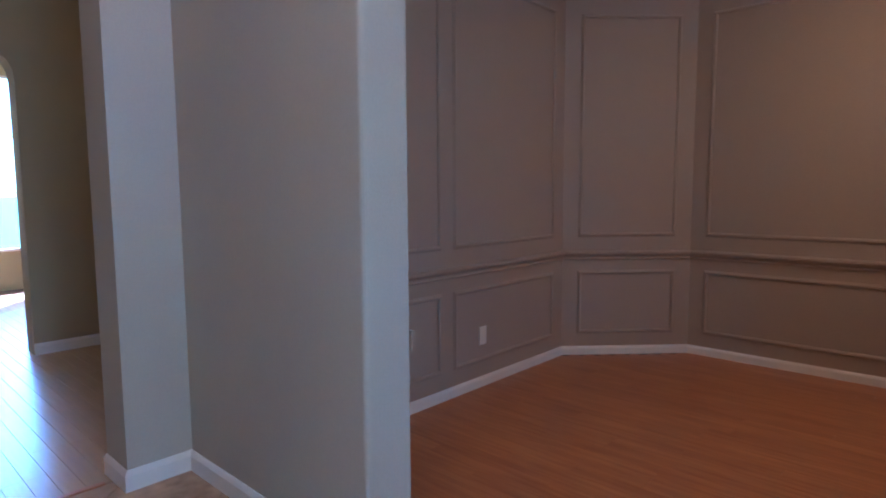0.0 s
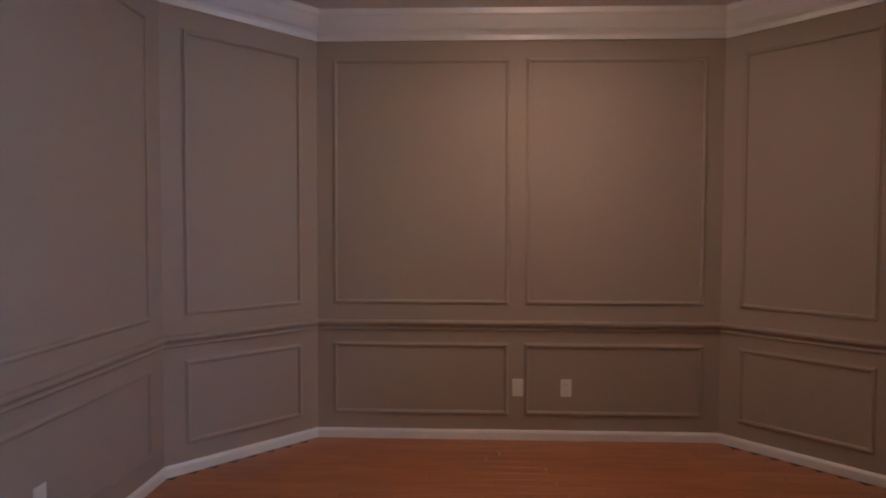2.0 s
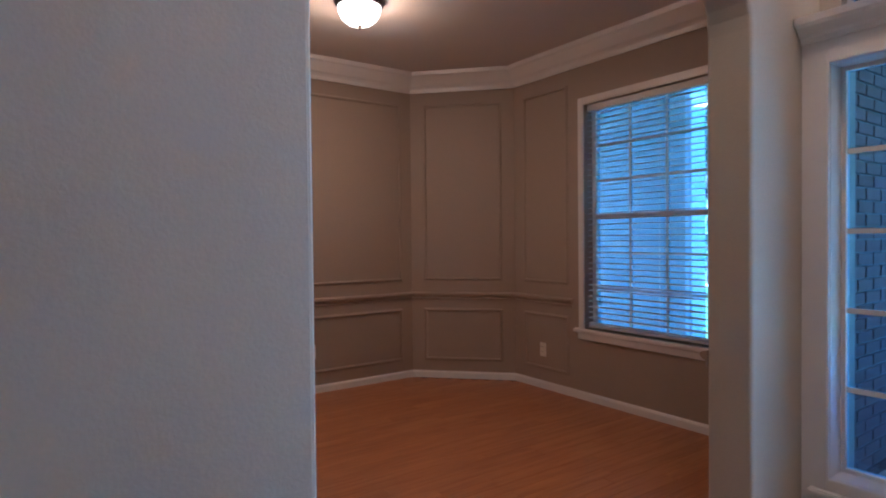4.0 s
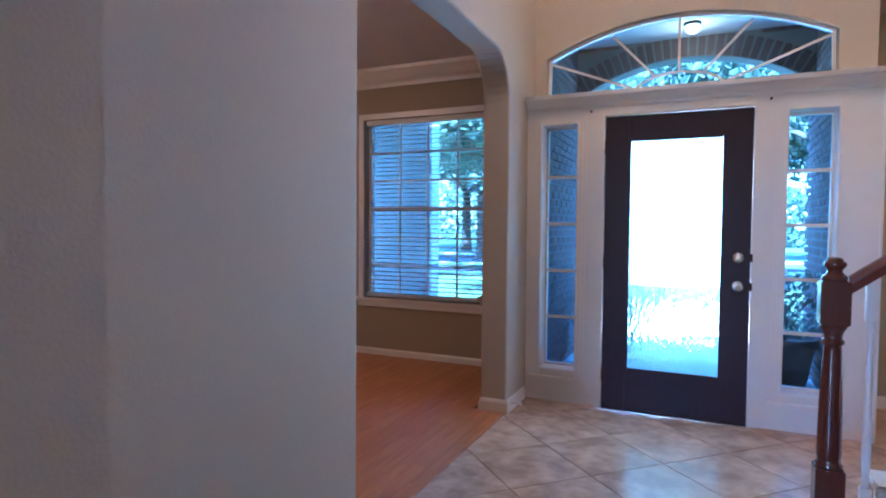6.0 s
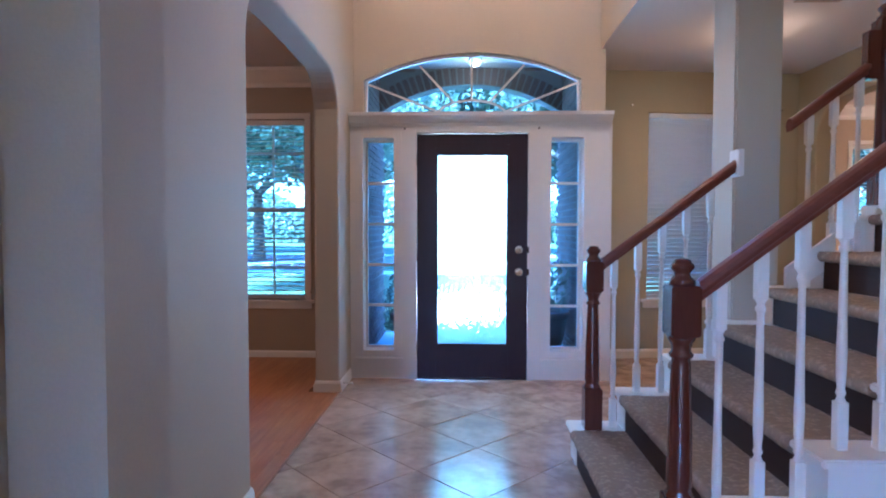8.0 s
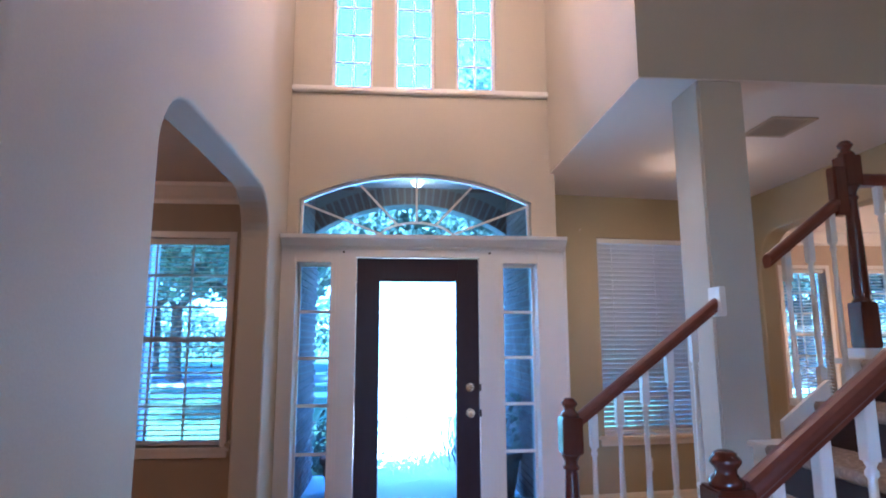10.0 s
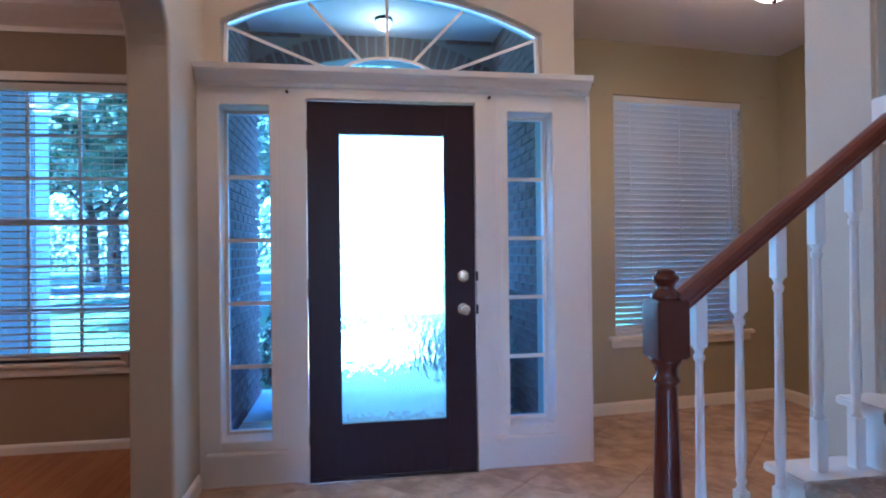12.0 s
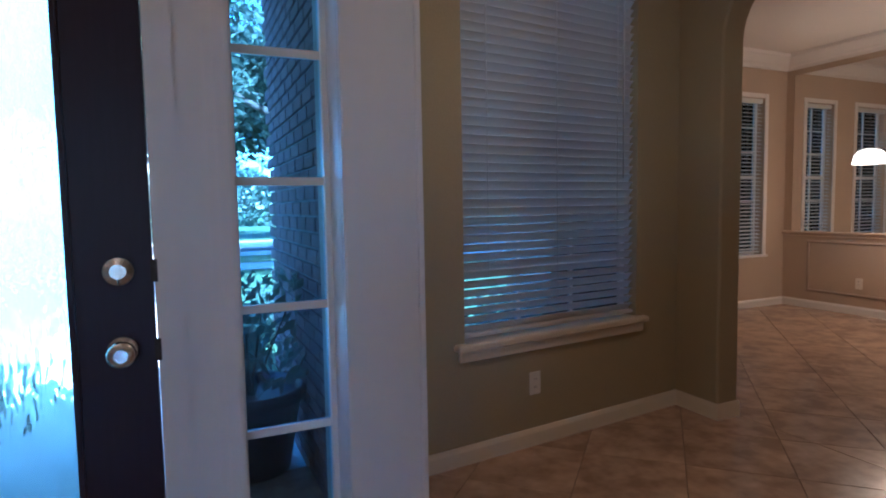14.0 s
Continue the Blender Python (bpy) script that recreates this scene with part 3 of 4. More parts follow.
def grille_window(name, x0, x1, z0, z1, y, cols, rows, label, rail=True, frame_w=0.035, bar=0.018, depth=0.05):
    """A window of panes: frame, bars, meeting rail and glass, in a wall that faces the y axis."""
    win = tagged(thing(name, label, "window"), kind="structure")
    bm = B()
    for a, b, c, d in ((x0, x0 + frame_w, z0, z1), (x1 - frame_w, x1, z0, z1), (x0 + frame_w, x1 - frame_w, z0, z0 + frame_w),
                       (x0 + frame_w, x1 - frame_w, z1 - frame_w, z1)):
        box(bm, a, b, y, y + depth, c, d)
    part("window_frame", bm, WHITE, win)
    a0, a1, c0, c1 = x0 + frame_w, x1 - frame_w, z0 + frame_w, z1 - frame_w
    if rail:
        part("meeting_rail", box(B(), a0, a1, y - 0.006, y + depth - 0.01, (c0 + c1) / 2 - 0.02, (c0 + c1) / 2 + 0.02, 0.004), WHITE, win)
    for i in range(1, cols):
        u = a0 + (a1 - a0) * i / cols
        part("glazing_bar", box(B(), u - bar / 2, u + bar / 2, y + 0.012, y + 0.030, c0, c1), WHITE, win)
    for j in range(1, rows):
        v = c0 + (c1 - c0) * j / rows
        if not rail or abs(v - (c0 + c1) / 2) > 0.03:
            part("glazing_bar", box(B(), a0, a1, y + 0.013, y + 0.029, v - bar / 2, v + bar / 2), WHITE, win)
    for i in range(cols):
        for j in range(rows):
            u0, u1 = a0 + (a1 - a0) * i / cols, a0 + (a1 - a0) * (i + 1) / cols
            v0, v1 = c0 + (c1 - c0) * j / rows, c0 + (c1 - c0) * (j + 1) / rows
            p = part("pane", box(B(), u0, u1, y + 0.019, y + 0.023, v0, v1), GLASS, win)
            p.visible_shadow = False
    return win


for k, (x0, x1) in enumerate(SL):
    grille_window("window_sidelight", x0, x1, Z0, Z1, 0.11, 1, 5, "narrow sidelight beside the front door with five panes", rail=False, frame_w=0.016, bar=0.022, depth=0.04)
for a, b in ((-0.71, -0.37), (-0.20, 0.14), (0.315, 0.655)):
    grille_window("window_upper", a, b, 3.44, 4.75, 0.26, 2, 5, "tall narrow upper window with a white grille", rail=False, frame_w=0.03, bar=0.016)
setting("trim_upper_sill", box(B(), -1.014, 1.079, YW - 0.05, YW + 0.14, 3.412, 3.455, 0.008), WHITE, "white ledge under the upper windows")

# arched transom with a sunburst grille
transom = tagged(thing("window_transom", "arched transom window with a sunburst grille", "window"), kind="structure")
TX, TR, TS = -0.005, 0.925, 2.52


def transom_top(u):
    r = (TR * TR + 0.225 * 0.225) / (2 * 0.225)
    return TS + 0.225 - r + math.sqrt(r * r - (u - TX) ** 2)


pts = [(TX - TR, 2.20), (TX + TR, 2.20)] + [(TX + TR - 2 * TR * i / 20, transom_top(TX + TR - 2 * TR * i / 20)) for i in range(21)]
p = part("pane", prism(B(), pts, (0, 0.25, 0), (1, 0, 0), (0, 0.005, 0)), GLASS, transom)
p.visible_shadow = False


def strip(points, w, y0, y1):
    """A flat bar that follows points (x, z)."""
    bm = B()
    v = [Vector((a, 0, b)) for a, b in points]
    rows = []
    for i, q in enumerate(v):
        d = (v[min(i + 1, len(v) - 1)] - v[max(i - 1, 0)]).normalized()
        s = Vector((-d.z, 0, d.x)) * w / 2
        rows.append([bm.verts.new(q + s + Vector((0, y0, 0))), bm.verts.new(q - s + Vector((0, y0, 0))),
                     bm.verts.new(q - s + Vector((0, y1, 0))), bm.verts.new(q + s + Vector((0, y1, 0)))])
    faces = [bm.faces.new(rows[0]), bm.faces.new(rows[-1])]
    for a, b in zip(rows, rows[1:]):
        for k in range(4):
            faces.append(bm.faces.new((a[k], a[(k + 1) % 4], b[(k + 1) % 4], b[k])))
    bmesh.ops.recalc_face_normals(bm, faces=faces)
    return bm


part("window_frame", strip([(TX - TR + 0.012, 2.2)] + [(u, transom_top(u) - 0.012) for u in [TX - TR + 0.02 + (2 * TR - 0.04) * i / 20 for i in range(21)]] + [(TX + TR - 0.012, 2.2)], 0.018, 0.225, 0.27), WHITE, transom)
inner_arc = [(TX + 0.31 * math.cos(math.pi * i / 14), 2.205 + 0.15 * math.sin(math.pi * i / 14)) for i in range(15)]
part("grille_arc", strip(inner_arc, 0.016, 0.236, 0.248), WHITE, transom)
for (x0, z0), (x1, z1) in (((0, 2.355), (0, 2.735)), ((0.155, 2.338), (0.45, 2.655)), ((0.29, 2.26), (0.90, 2.50))):
    for side in ((1, -1) if x0 else (1,)):
        part("grille_spoke", strip([(TX + side * x0, z0), (TX + side * x1, z1)], 0.016, 0.237, 0.247), WHITE, transom)

# ---- study window, blinds, sills ----
grille_window("window_study", -2.90, -1.60, SILL, HEAD, 0.85, 4, 6, "double-hung study window with white grilles")
bm = B()
for a, b, c, d in ((-2.955, -2.90, SILL, HEAD + 0.055), (-1.60, -1.545, SILL, HEAD + 0.055), (-2.90, -1.60, HEAD, HEAD + 0.055)):
    box(bm, a, b, 0.742, 0.757, c, d, 0.004)
setting("trim_study_window", bm, WHITE, "white casing round the study window")
bm = box(B(), -2.99, -1.51, 0.715, 0.85, SILL - 0.03, SILL, 0.006)
box(bm, -2.96, -1.54, 0.735, 0.757, SILL - 0.085, SILL - 0.031, 0.006)
setting("trim_study_sill", bm, WHITE, "white window sill with an apron")
grille_window("window_olive", 1.69, 2.85, 0.57, 2.37, 1.13, 3, 6, "double-hung window behind closed blinds").matrix_basis = SKEW
bm = box(B(), 1.63, 2.91, YG - 0.045, YG + 0.09, 0.545, 0.575, 0.006)
box(bm, 1.65, 2.89, YG - 0.022, YG - 0.001, 0.49, 0.544, 0.006)
setting("trim_olive_sill", bm, LAMPWHITE, "white window sill with an apron, lamp warmth in its colour").matrix_basis = SKEW


def blind(label, x0, x1, z0, z1, y, tilt, pitch=0.0425, width=0.050, tassel=False):
    t = thing("window_blind", label, "blind")
    part("headrail", box(B(), x0, x1, y - 0.028, y + 0.028, z1 - 0.05, z1, 0.004), SLAT, t)
    part("bottom_rail", box(B(), x0, x1, y - 0.022, y + 0.022, z0, z0 + 0.018, 0.004), SLAT, t)
    bm = B()
    for k in range(6):
        a, b = -0.5 + k / 6, -0.5 + (k + 1) / 6
        ha, hb = 0.004 * (1 - 4 * a * a), 0.004 * (1 - 4 * b * b)
        f = [bm.verts.new((x, u * width, h)) for x, u, h in ((0, a, ha), (1, a, ha), (1, b, hb), (0, b, hb))]
        g = [bm.verts.new(v.co - Vector((0, 0, 0.0022))) for v in f]
        bm.faces.new(f), bm.faces.new(g[::-1])
        for i in range(4):
            if i in (1, 3) or (k == 0 and i == 0) or (k == 5 and i == 2):
                bm.faces.new((f[i], g[i], g[(i + 1) % 4], f[(i + 1) % 4]))
    me = mesh_of("slat", bm, SLAT)
    z, rnd = z1 - 0.075, random.Random(5)
    while z > z0 + 0.03:
        s = new("slat", me)
        s.parent = t
        s.matrix_basis = pose(x0 + 0.004, y, z, tilt + rnd.uniform(-2, 2), 0, 0) @ Matrix.Diagonal((x1 - x0 - 0.008, 1, 1, 1))
        z -= pitch
    for f in (0.12, 0.5, 0.88):
        x = x0 + (x1 - x0) * f
        part("ladder_cord", lathe(B(), [(0.0012, z0 + 0.01), (0.0012, z1 - 0.05)], 5, (x, y - 0.026, 0)), SLAT, t)
    if tassel:
        cord = part("pull_cord", lathe(B(), [(0.0015, (z0 + z1) / 2 - 0.2), (0.0015, z1 - 0.05)], 6, (x1 - 0.09, y - 0.034, 0)), SLAT, t)
        part("tassel", lathe(B(), [(0.004, 0), (0.010, 0.006), (0.008, 0.03), (0.003, 0.04)], 10, (x1 - 0.09, y - 0.034, (z0 + z1) / 2 - 0.235)), WALNUT, cord, "small dark tassel")
    return t


blind("white slatted blind, open, in the study window", -2.885, -1.615, SILL + 0.012, HEAD - 0.005, 0.80, 4, tassel=True)
b2 = blind("white slatted blind, closed, in the olive room window", 1.70, 2.84, 0.595, 2.365, YG + 0.035, -53)
grille_window("window_back", -2.3, -0.7, 0.5, 2.7, -10.08, 2, 3, "wide bright window of the back room", rail=False)
b2.matrix_basis = SKEW
part("tilt_wand", lathe(B(), [(0.004, 1.35), (0.004, 2.31)], 6, (2.74, YG, 0)), SLAT, b2)

# dining room windows and blinds
for a, b in WD:
    grille_window("window_dining", a, b, 0.60, 2.36, YD + 0.09, 2, 6, "narrow dining room window")
    blind("white slatted blind in a dining room window", a + 0.01, b - 0.01, 0.62, 2.355, YD + 0.04, 12)
    bm = box(B(), a - 0.06, b + 0.06, YD - 0.04, YD + 0.08, 0.572, 0.602, 0.006)
    for c, d, e, f in ((a - 0.055, a, 0.602, 2.41), (b, b + 0.055, 0.602, 2.41), (a, b, 2.36, 2.41)):
        box(bm, c, d, YD - 0.014, YD - 0.001, e, f, 0.004)
    setting("trim_dining_window", bm, WHITE, "white casing and sill of a dining room window")

# ---- staircase ----
X0, TREAD, RISE, N = 0.54, 0.25, 0.19, 7
YN, YF = -2.965, -1.67
stair = thing("staircase", "carpeted staircase with white balusters and red mahogany rails", "staircase", place=(0, 0, 0))


def plush_tread(x, x1, z):
    """A thick pile carpet wrapped over a tread's nose, its surface uneven."""
    nose = [(x + 0.004, z - 0.052)] + [(x - 0.012 - 0.024 * math.sin(math.pi * k / 8), z - 0.026 - 0.026 * math.cos(math.pi * k / 8)) for k in range(9)]
    steps = max(12, int((x1 - x) / 0.018))
    line = nose + [(x + (x1 - x) * (k / steps), z) for k in range(1, steps + 1)]
    bm = B()
    rows, count = [], 72
    for j in range(count + 1):
        y = -2.88 + (2.88 - 1.745) * j / count
        row = []
        for a, b in line:
            d = noise.noise(Vector((a * 70, y * 70, b * 70))) * 0.0045 + noise.noise(Vector((a * 22, y * 22, b * 22))) * 0.004
            row.append(bm.verts.new((a - (d if b < z - 0.001 else 0), y, b + (d if b > z - 0.03 else 0))))
        rows.append(row)
    for a, b in zip(rows, rows[1:]):
        for k in range(len(line) - 1):
            bm.faces.new((a[k], b[k], b[k + 1], a[k + 1])).smooth = True
    for end in (rows[0], rows[-1]):
        base = [bm.verts.new((end[-1].co.x, end[0].co.y, z - 0.052))]
        bm.faces.new(end + base)
    bm.faces.new((rows[0][0], rows[0][-1], rows[-1][-1], rows[-1][0]))
    bmesh.ops.recalc_face_normals(bm, faces=bm.faces)
    return bm


for n in range(1, N + 1):
    x = X0 + TREAD * (n - 1)
    x1 = x + TREAD if n < N else 3.30
    z = RISE * n
    part("carpet_tread", plush_tread(x, x1, z), CARPET, stair, "beige plush carpet tread")
    part("riser", box(B(), x, x + 0.02, -2.88, -1.745, z - RISE, z - 0.045), RISER, stair, "dark stained riser")
    for y0, y1, s in ((-3.045, -2.881, -1), (-1.744, -1.590, 1)):
        bm = box(B(), x - 0.004, x1, y0, y1, 0.0, z - 0.028)
        part("stringer_block", bm, WHITE, stair, "white painted stair side")
        part("tread_cap", box(B(), x - 0.032, x1, y0 - (0.018 if s < 0 else -0.0), y1 + (0.018 if s > 0 else 0.0), z - 0.027, z, 0.006), WHITE, stair)


nz = RISE / TREAD
part("skirt_board", prism(B(), [(1.60, RISE + (1.60 - X0) * nz - 0.10), (1.84, RISE + (1.84 - X0) * nz - 0.10), (1.84, RISE + (1.84 - X0) * nz + 0.06), (1.60, RISE + (1.60 - X0) * nz + 0.06)],
     (0, -1.747, 0), (1, 0, 0), (0, 0.022, 0)), WHITE, stair, "white sloping skirt board")


def newel_mesh(name, height, mat):
    bm = box(B(), -0.046, 0.046, -0.046, 0.046, 0.0, 0.22, 0.004)
    h = height
    lathe(bm, [(0.044, 0.22), (0.045, 0.228), (0.037, 0.238), (0.036, 0.25), (0.040, 0.262), (0.0385, 0.30), (0.036, 0.45), (0.029, h - 0.33), (0.028, h - 0.315),
               (0.036, h - 0.308), (0.037, h - 0.300), (0.030, h - 0.292), (0.029, h - 0.280), (0.034, h - 0.265), (0.042, h - 0.252), (0.043, h - 0.242)], 22)
    box(bm, -0.046, 0.046, -0.046, 0.046, h - 0.242, h - 0.084, 0.005)
    lathe(bm, [(0.038, h - 0.084), (0.041, h - 0.078), (0.039, h - 0.068), (0.030, h - 0.060), (0.024, h - 0.052), (0.025, h - 0.044), (0.033, h - 0.034),
               (0.037, h - 0.026), (0.034, h - 0.018), (0.026, h - 0.013), (0.027, h - 0.008), (0.018, h - 0.002), (0.006, h)], 22)
    return mesh_of(name, bm, mat)


newel = newel_mesh("newel", 0.975, WALNUT)
tall = newel_mesh("newel", 1.05, WALNUT)
XN = 0.625
XT = 2.13
ZL = RISE * N
for x, y, z, me in ((XN, YF - 0.03, RISE, newel), (XN, YN, RISE, newel), (XT, YF + 0.02, ZL + 0.05, tall), (XT, YN, ZL + 0.05, tall)):
    ob = new("newel", me)
    ob.parent, ob.location = stair, (x, y, z)
    tagged(ob, "turned mahogany newel post with an urn finial")
for y in (YF + 0.02, YN):
    part("newel_plinth", box(B(), XT - 0.06, XT + 0.06, y - 0.06, y + 0.06, ZL - 0.3, ZL + 0.05, 0.004), WHITE, stair)

SLOPE = RISE / TREAD
RAIL = [(-0.024, 0.0), (-0.026, 0.014), (-0.031, 0.022), (-0.033, 0.036), (-0.029, 0.052), (-0.018, 0.063), (0.0, 0.067), (0.018, 0.063), (0.029, 0.052), (0.033, 0.036), (0.031, 0.022), (0.026, 0.014), (0.024, 0.0)]
ZR = 0.995                      # underside of the rail at the first newel


def rail_at(x):
    return ZR + (x - XN) * SLOPE


def rail_piece(x0, z0, x1, z1, y, mat=RAILWOOD):
    bm = B()
    a = [bm.verts.new((x0, y + s, z0 + h)) for s, h in RAIL]
    b = [bm.verts.new((x1, y + s, z1 + h)) for s, h in RAIL]
    k = len(RAIL)
    faces = [bm.faces.new(a), bm.faces.new(b[::-1])] + [bm.faces.new((a[i], a[(i + 1) % k], b[(i + 1) % k], b[i])) for i in range(k)]
    bmesh.ops.recalc_face_normals(bm, faces=faces)
    return part("handrail", bm, mat, stair, "polished mahogany handrail")


XC0, XC1 = 1.39, 1.64
rail_piece(XN + 0.045, rail_at(XN + 0.045), XC0 - 0.03, rail_at(XC0 - 0.03), YF)
rail_piece(XC1 + 0.0, rail_at(XC1), XT - 0.10, rail_at(XT - 0.10), YF)
rail_piece(XN + 0.045, rail_at(XN + 0.045), XT - 0.10, rail_at(XT - 0.10), YN)
for y in (YF, YN):
    part("gooseneck", box(B(), XT - 0.115, XT - 0.047, y - 0.030, y + 0.030, rail_at(XT - 0.115) - 0.02, ZL + 0.05 + 0.90, 0.006), WALNUT, stair)
part("rail_rosette", box(B(), XC0 - 0.031, XC0 - 0.001, YF - 0.055, YF + 0.055, rail_at(XC0) - 0.045, rail_at(XC0) + 0.095, 0.004), WHITE, stair)
rail_piece(XT + 0.047, ZL + 0.86, XG + 0.099, ZL + 0.86, YF + 0.02)


def baluster_mesh(height):
    bm = box(B(), -0.017, 0.017, -0.017, 0.017, 0.0, 0.15, 0.002)
    top = height - 0.16
    lathe(bm, [(0.016, 0.15), (0.010, 0.165), (0.015, 0.178), (0.011, 0.19), (0.014, 0.23), (0.0155, 0.30), (0.013, 0.40), (0.0105, top - 0.05), (0.010, top - 0.03),
               (0.0155, top - 0.022), (0.0155, top - 0.012), (0.010, top - 0.004), (0.017, top + 0.012)], 10)
    box(bm, -0.017, 0.017, -0.017, 0.017, top + 0.012, height, 0.002)
    return mesh_of("baluster", bm, WHITE)


balusters = {}


def baluster(x, y, z0, z1):
    key = round(z1 - z0, 3)
    if key not in balusters:
        balusters[key] = baluster_mesh(z1 - z0)
    ob = new("baluster", balusters[key])
    ob.parent, ob.location = stair, (x, y, z0)


for y in (YF, YN):
    for n in range(1, N):
        for d in (0.077, 0.202):
            x = X0 + TREAD * (n - 1) + d
            if x < XN + 0.07 or (y == YF and XC0 - 0.03 < x < XC1 + 0.02):
                continue
            baluster(x, y, RISE * n, rail_at(x) + 0.006)
for i in range(7):
    baluster(XT + 0.15 + 0.125 * i, YF + 0.02, ZL, ZL + 0.866)

# ---- fittings ----


def plate(x, y, z, turn, kind):
    t = thing("outlet" if kind else "cover_plate", "ivory wall outlet plate" if kind else "blank ivory cover plate on the wall", "outlet", "wall plates")
    t.matrix_basis = pose(x, y, z, 0, 0, turn)
    part("plate", box(B(), -0.036, 0.036, -0.007, -0.0005, -0.058, 0.058, 0.003), PLATE, t)
    if kind:
        for s in (-0.021, 0.021):
            part("socket", lathe(B(), [(0.0165, 0), (0.0165, 0.002)], 14), PLATE, t).matrix_basis = pose(0, -0.0068, s, 90, 0, 0)
            # dark slivers drawn for the shade in the socket holes
            bm = box(B(), -0.008, -0.0055, -0.0096, -0.0086, s - 0.004, s + 0.006)
            box(bm, 0.0055, 0.008, -0.0096, -0.0086, s - 0.004, s + 0.006)
            part("slots", bm, SLOTSHADE, t)
    return t


plate(-4.385, -1.205, 0.345, 90, False)
plate(-4.385, -0.890, 0.345, 90, True)
plate(-2.752, -3.215, 0.325, 180, False)
plate(-3.358, 0.758, 0.328, 0, True)
outlet = plate(2.105, YG, 0.318, 0, True)
outlet.matrix_basis = SKEW @ outlet.matrix_basis
plate(XD, 2.2, 0.33, -90, True)


def dome_light(x, y, z, label):
    t = thing("ceiling_light", label, "ceiling light", place=(x, y, z))
    part("canopy", lathe(B(), [(0.155, 0), (0.16, -0.012), (0.15, -0.03), (0.135, -0.045)], 28), BRONZE, t, "dark bronze rim")
    s = part("shade", lathe(B(), [(0.137, -0.040), (0.132, -0.075), (0.112, -0.115), (0.075, -0.145), (0.03, -0.158), (0.008, -0.160)], 28), SHADE, t, "lit frosted glass bowl")
    s.visible_shadow = False
    part("finial", lathe(B(), [(0.012, -0.160), (0.014, -0.168), (0.006, -0.180)], 12), BRONZE, t)
    return t


dome_light(-3.13, -1.055, 2.772, "frosted bowl ceiling light with a dark rim, lit")
dome_light(2.13, -0.25, 2.764, "frosted bowl ceiling light with a dark rim, lit")

vent = thing("ceiling_vent", "beige ceiling air vent with slats", "vent", place=(2.26, -0.98, 2.764))
bm = B()
for a, b, c, d in ((-0.15, -0.12, -0.17, 0.17), (0.12, 0.15, -0.17, 0.17), (-0.12, 0.12, -0.17, -0.14), (-0.12, 0.12, 0.14, 0.17)):
    box(bm, a, b, c, d, -0.010, -0.001, 0.002)
part("frame", bm, VENTPAINT, vent)
# dark sheet drawn for the shade of the duct behind the slats
part("duct_shade", box(B(), -0.12, 0.12, -0.14, 0.14, -0.004, -0.001), SLOTSHADE, vent)
for i in range(9):
    part("slat", box(B(), -0.11 + i * 0.0265, -0.098 + i * 0.0265, -0.14, 0.14, -0.009, -0.005), VENTPAINT, vent)

# mirror and panels on the dining room wall
mir = thing("wall_mirror", "wide frameless mirror above a chair rail", "mirror")
for k in range(3):
    part("mirror_sheet", box(B(), XD - 0.008, XD - 0.001, 2.95 - 1.55 * (k + 1) + 0.004, 2.95 - 1.55 * k, 0.86, 2.62, 0.001), MIRROR, mir)
moulding("trim_dining_rail", [(XD, -2.9, 0), (XD, YD, 0)], 0.80, CHAIR, PEACH, "chair rail under the mirror")
for k in range(3):
    panel_frame((XD, YD), (XD, -3.0), 0.3 + 1.6 * k, 1.7 + 1.6 * k, 0.2, 0.75)

ch = thing("dining_chandelier", "dark bronze chandelier with white glass bell shades", "chandelier", place=(6.25, 1.33, 0))
part("stem", lathe(B(), [(0.012, 1.50), (0.03, 1.52), (0.03, 1.67), (0.010, 1.70), (0.010, 2.80), (0.06, 2.82), (0.06, 2.85)], 12), BRONZE, ch)
for i in range(5):
    a = 2 * math.pi * i / 5 + 2.04
    c, s = math.cos(a), math.sin(a)
    arm = part("arm", sweep(B(), [(c * r, s * r, z) for r, z in ((0.02, 1.60), (0.14, 1.58), (0.26, 1.64), (0.36, 1.66))], [(-0.008, -0.008), (0.008, -0.008), (0.008, 0.008), (-0.008, 0.008)]), BRONZE, ch)
    sh = part("shade", lathe(B(), [(0.03, 1.655), (0.085, 1.64), (0.120, 1.595), (0.135, 1.52), (0.130, 1.52), (0.03, 1.645)], 18, (c * 0.36, s * 0.36, 0)), SHADE, ch, "lit white glass bell shade")
    sh.visible_shadow = False

fc = thing("foyer_chandelier", "bronze candle chandelier hanging high in the foyer", "chandelier", place=(0.0, -1.35, 0))
part("stem", lathe(B(), [(0.02, 3.720), (0.05, 3.760), (0.09, 3.820), (0.03, 3.880), (0.012, 3.920), (0.012, 5.36), (0.07, 5.38), (0.07, 5.40)], 14), BRONZE, fc)
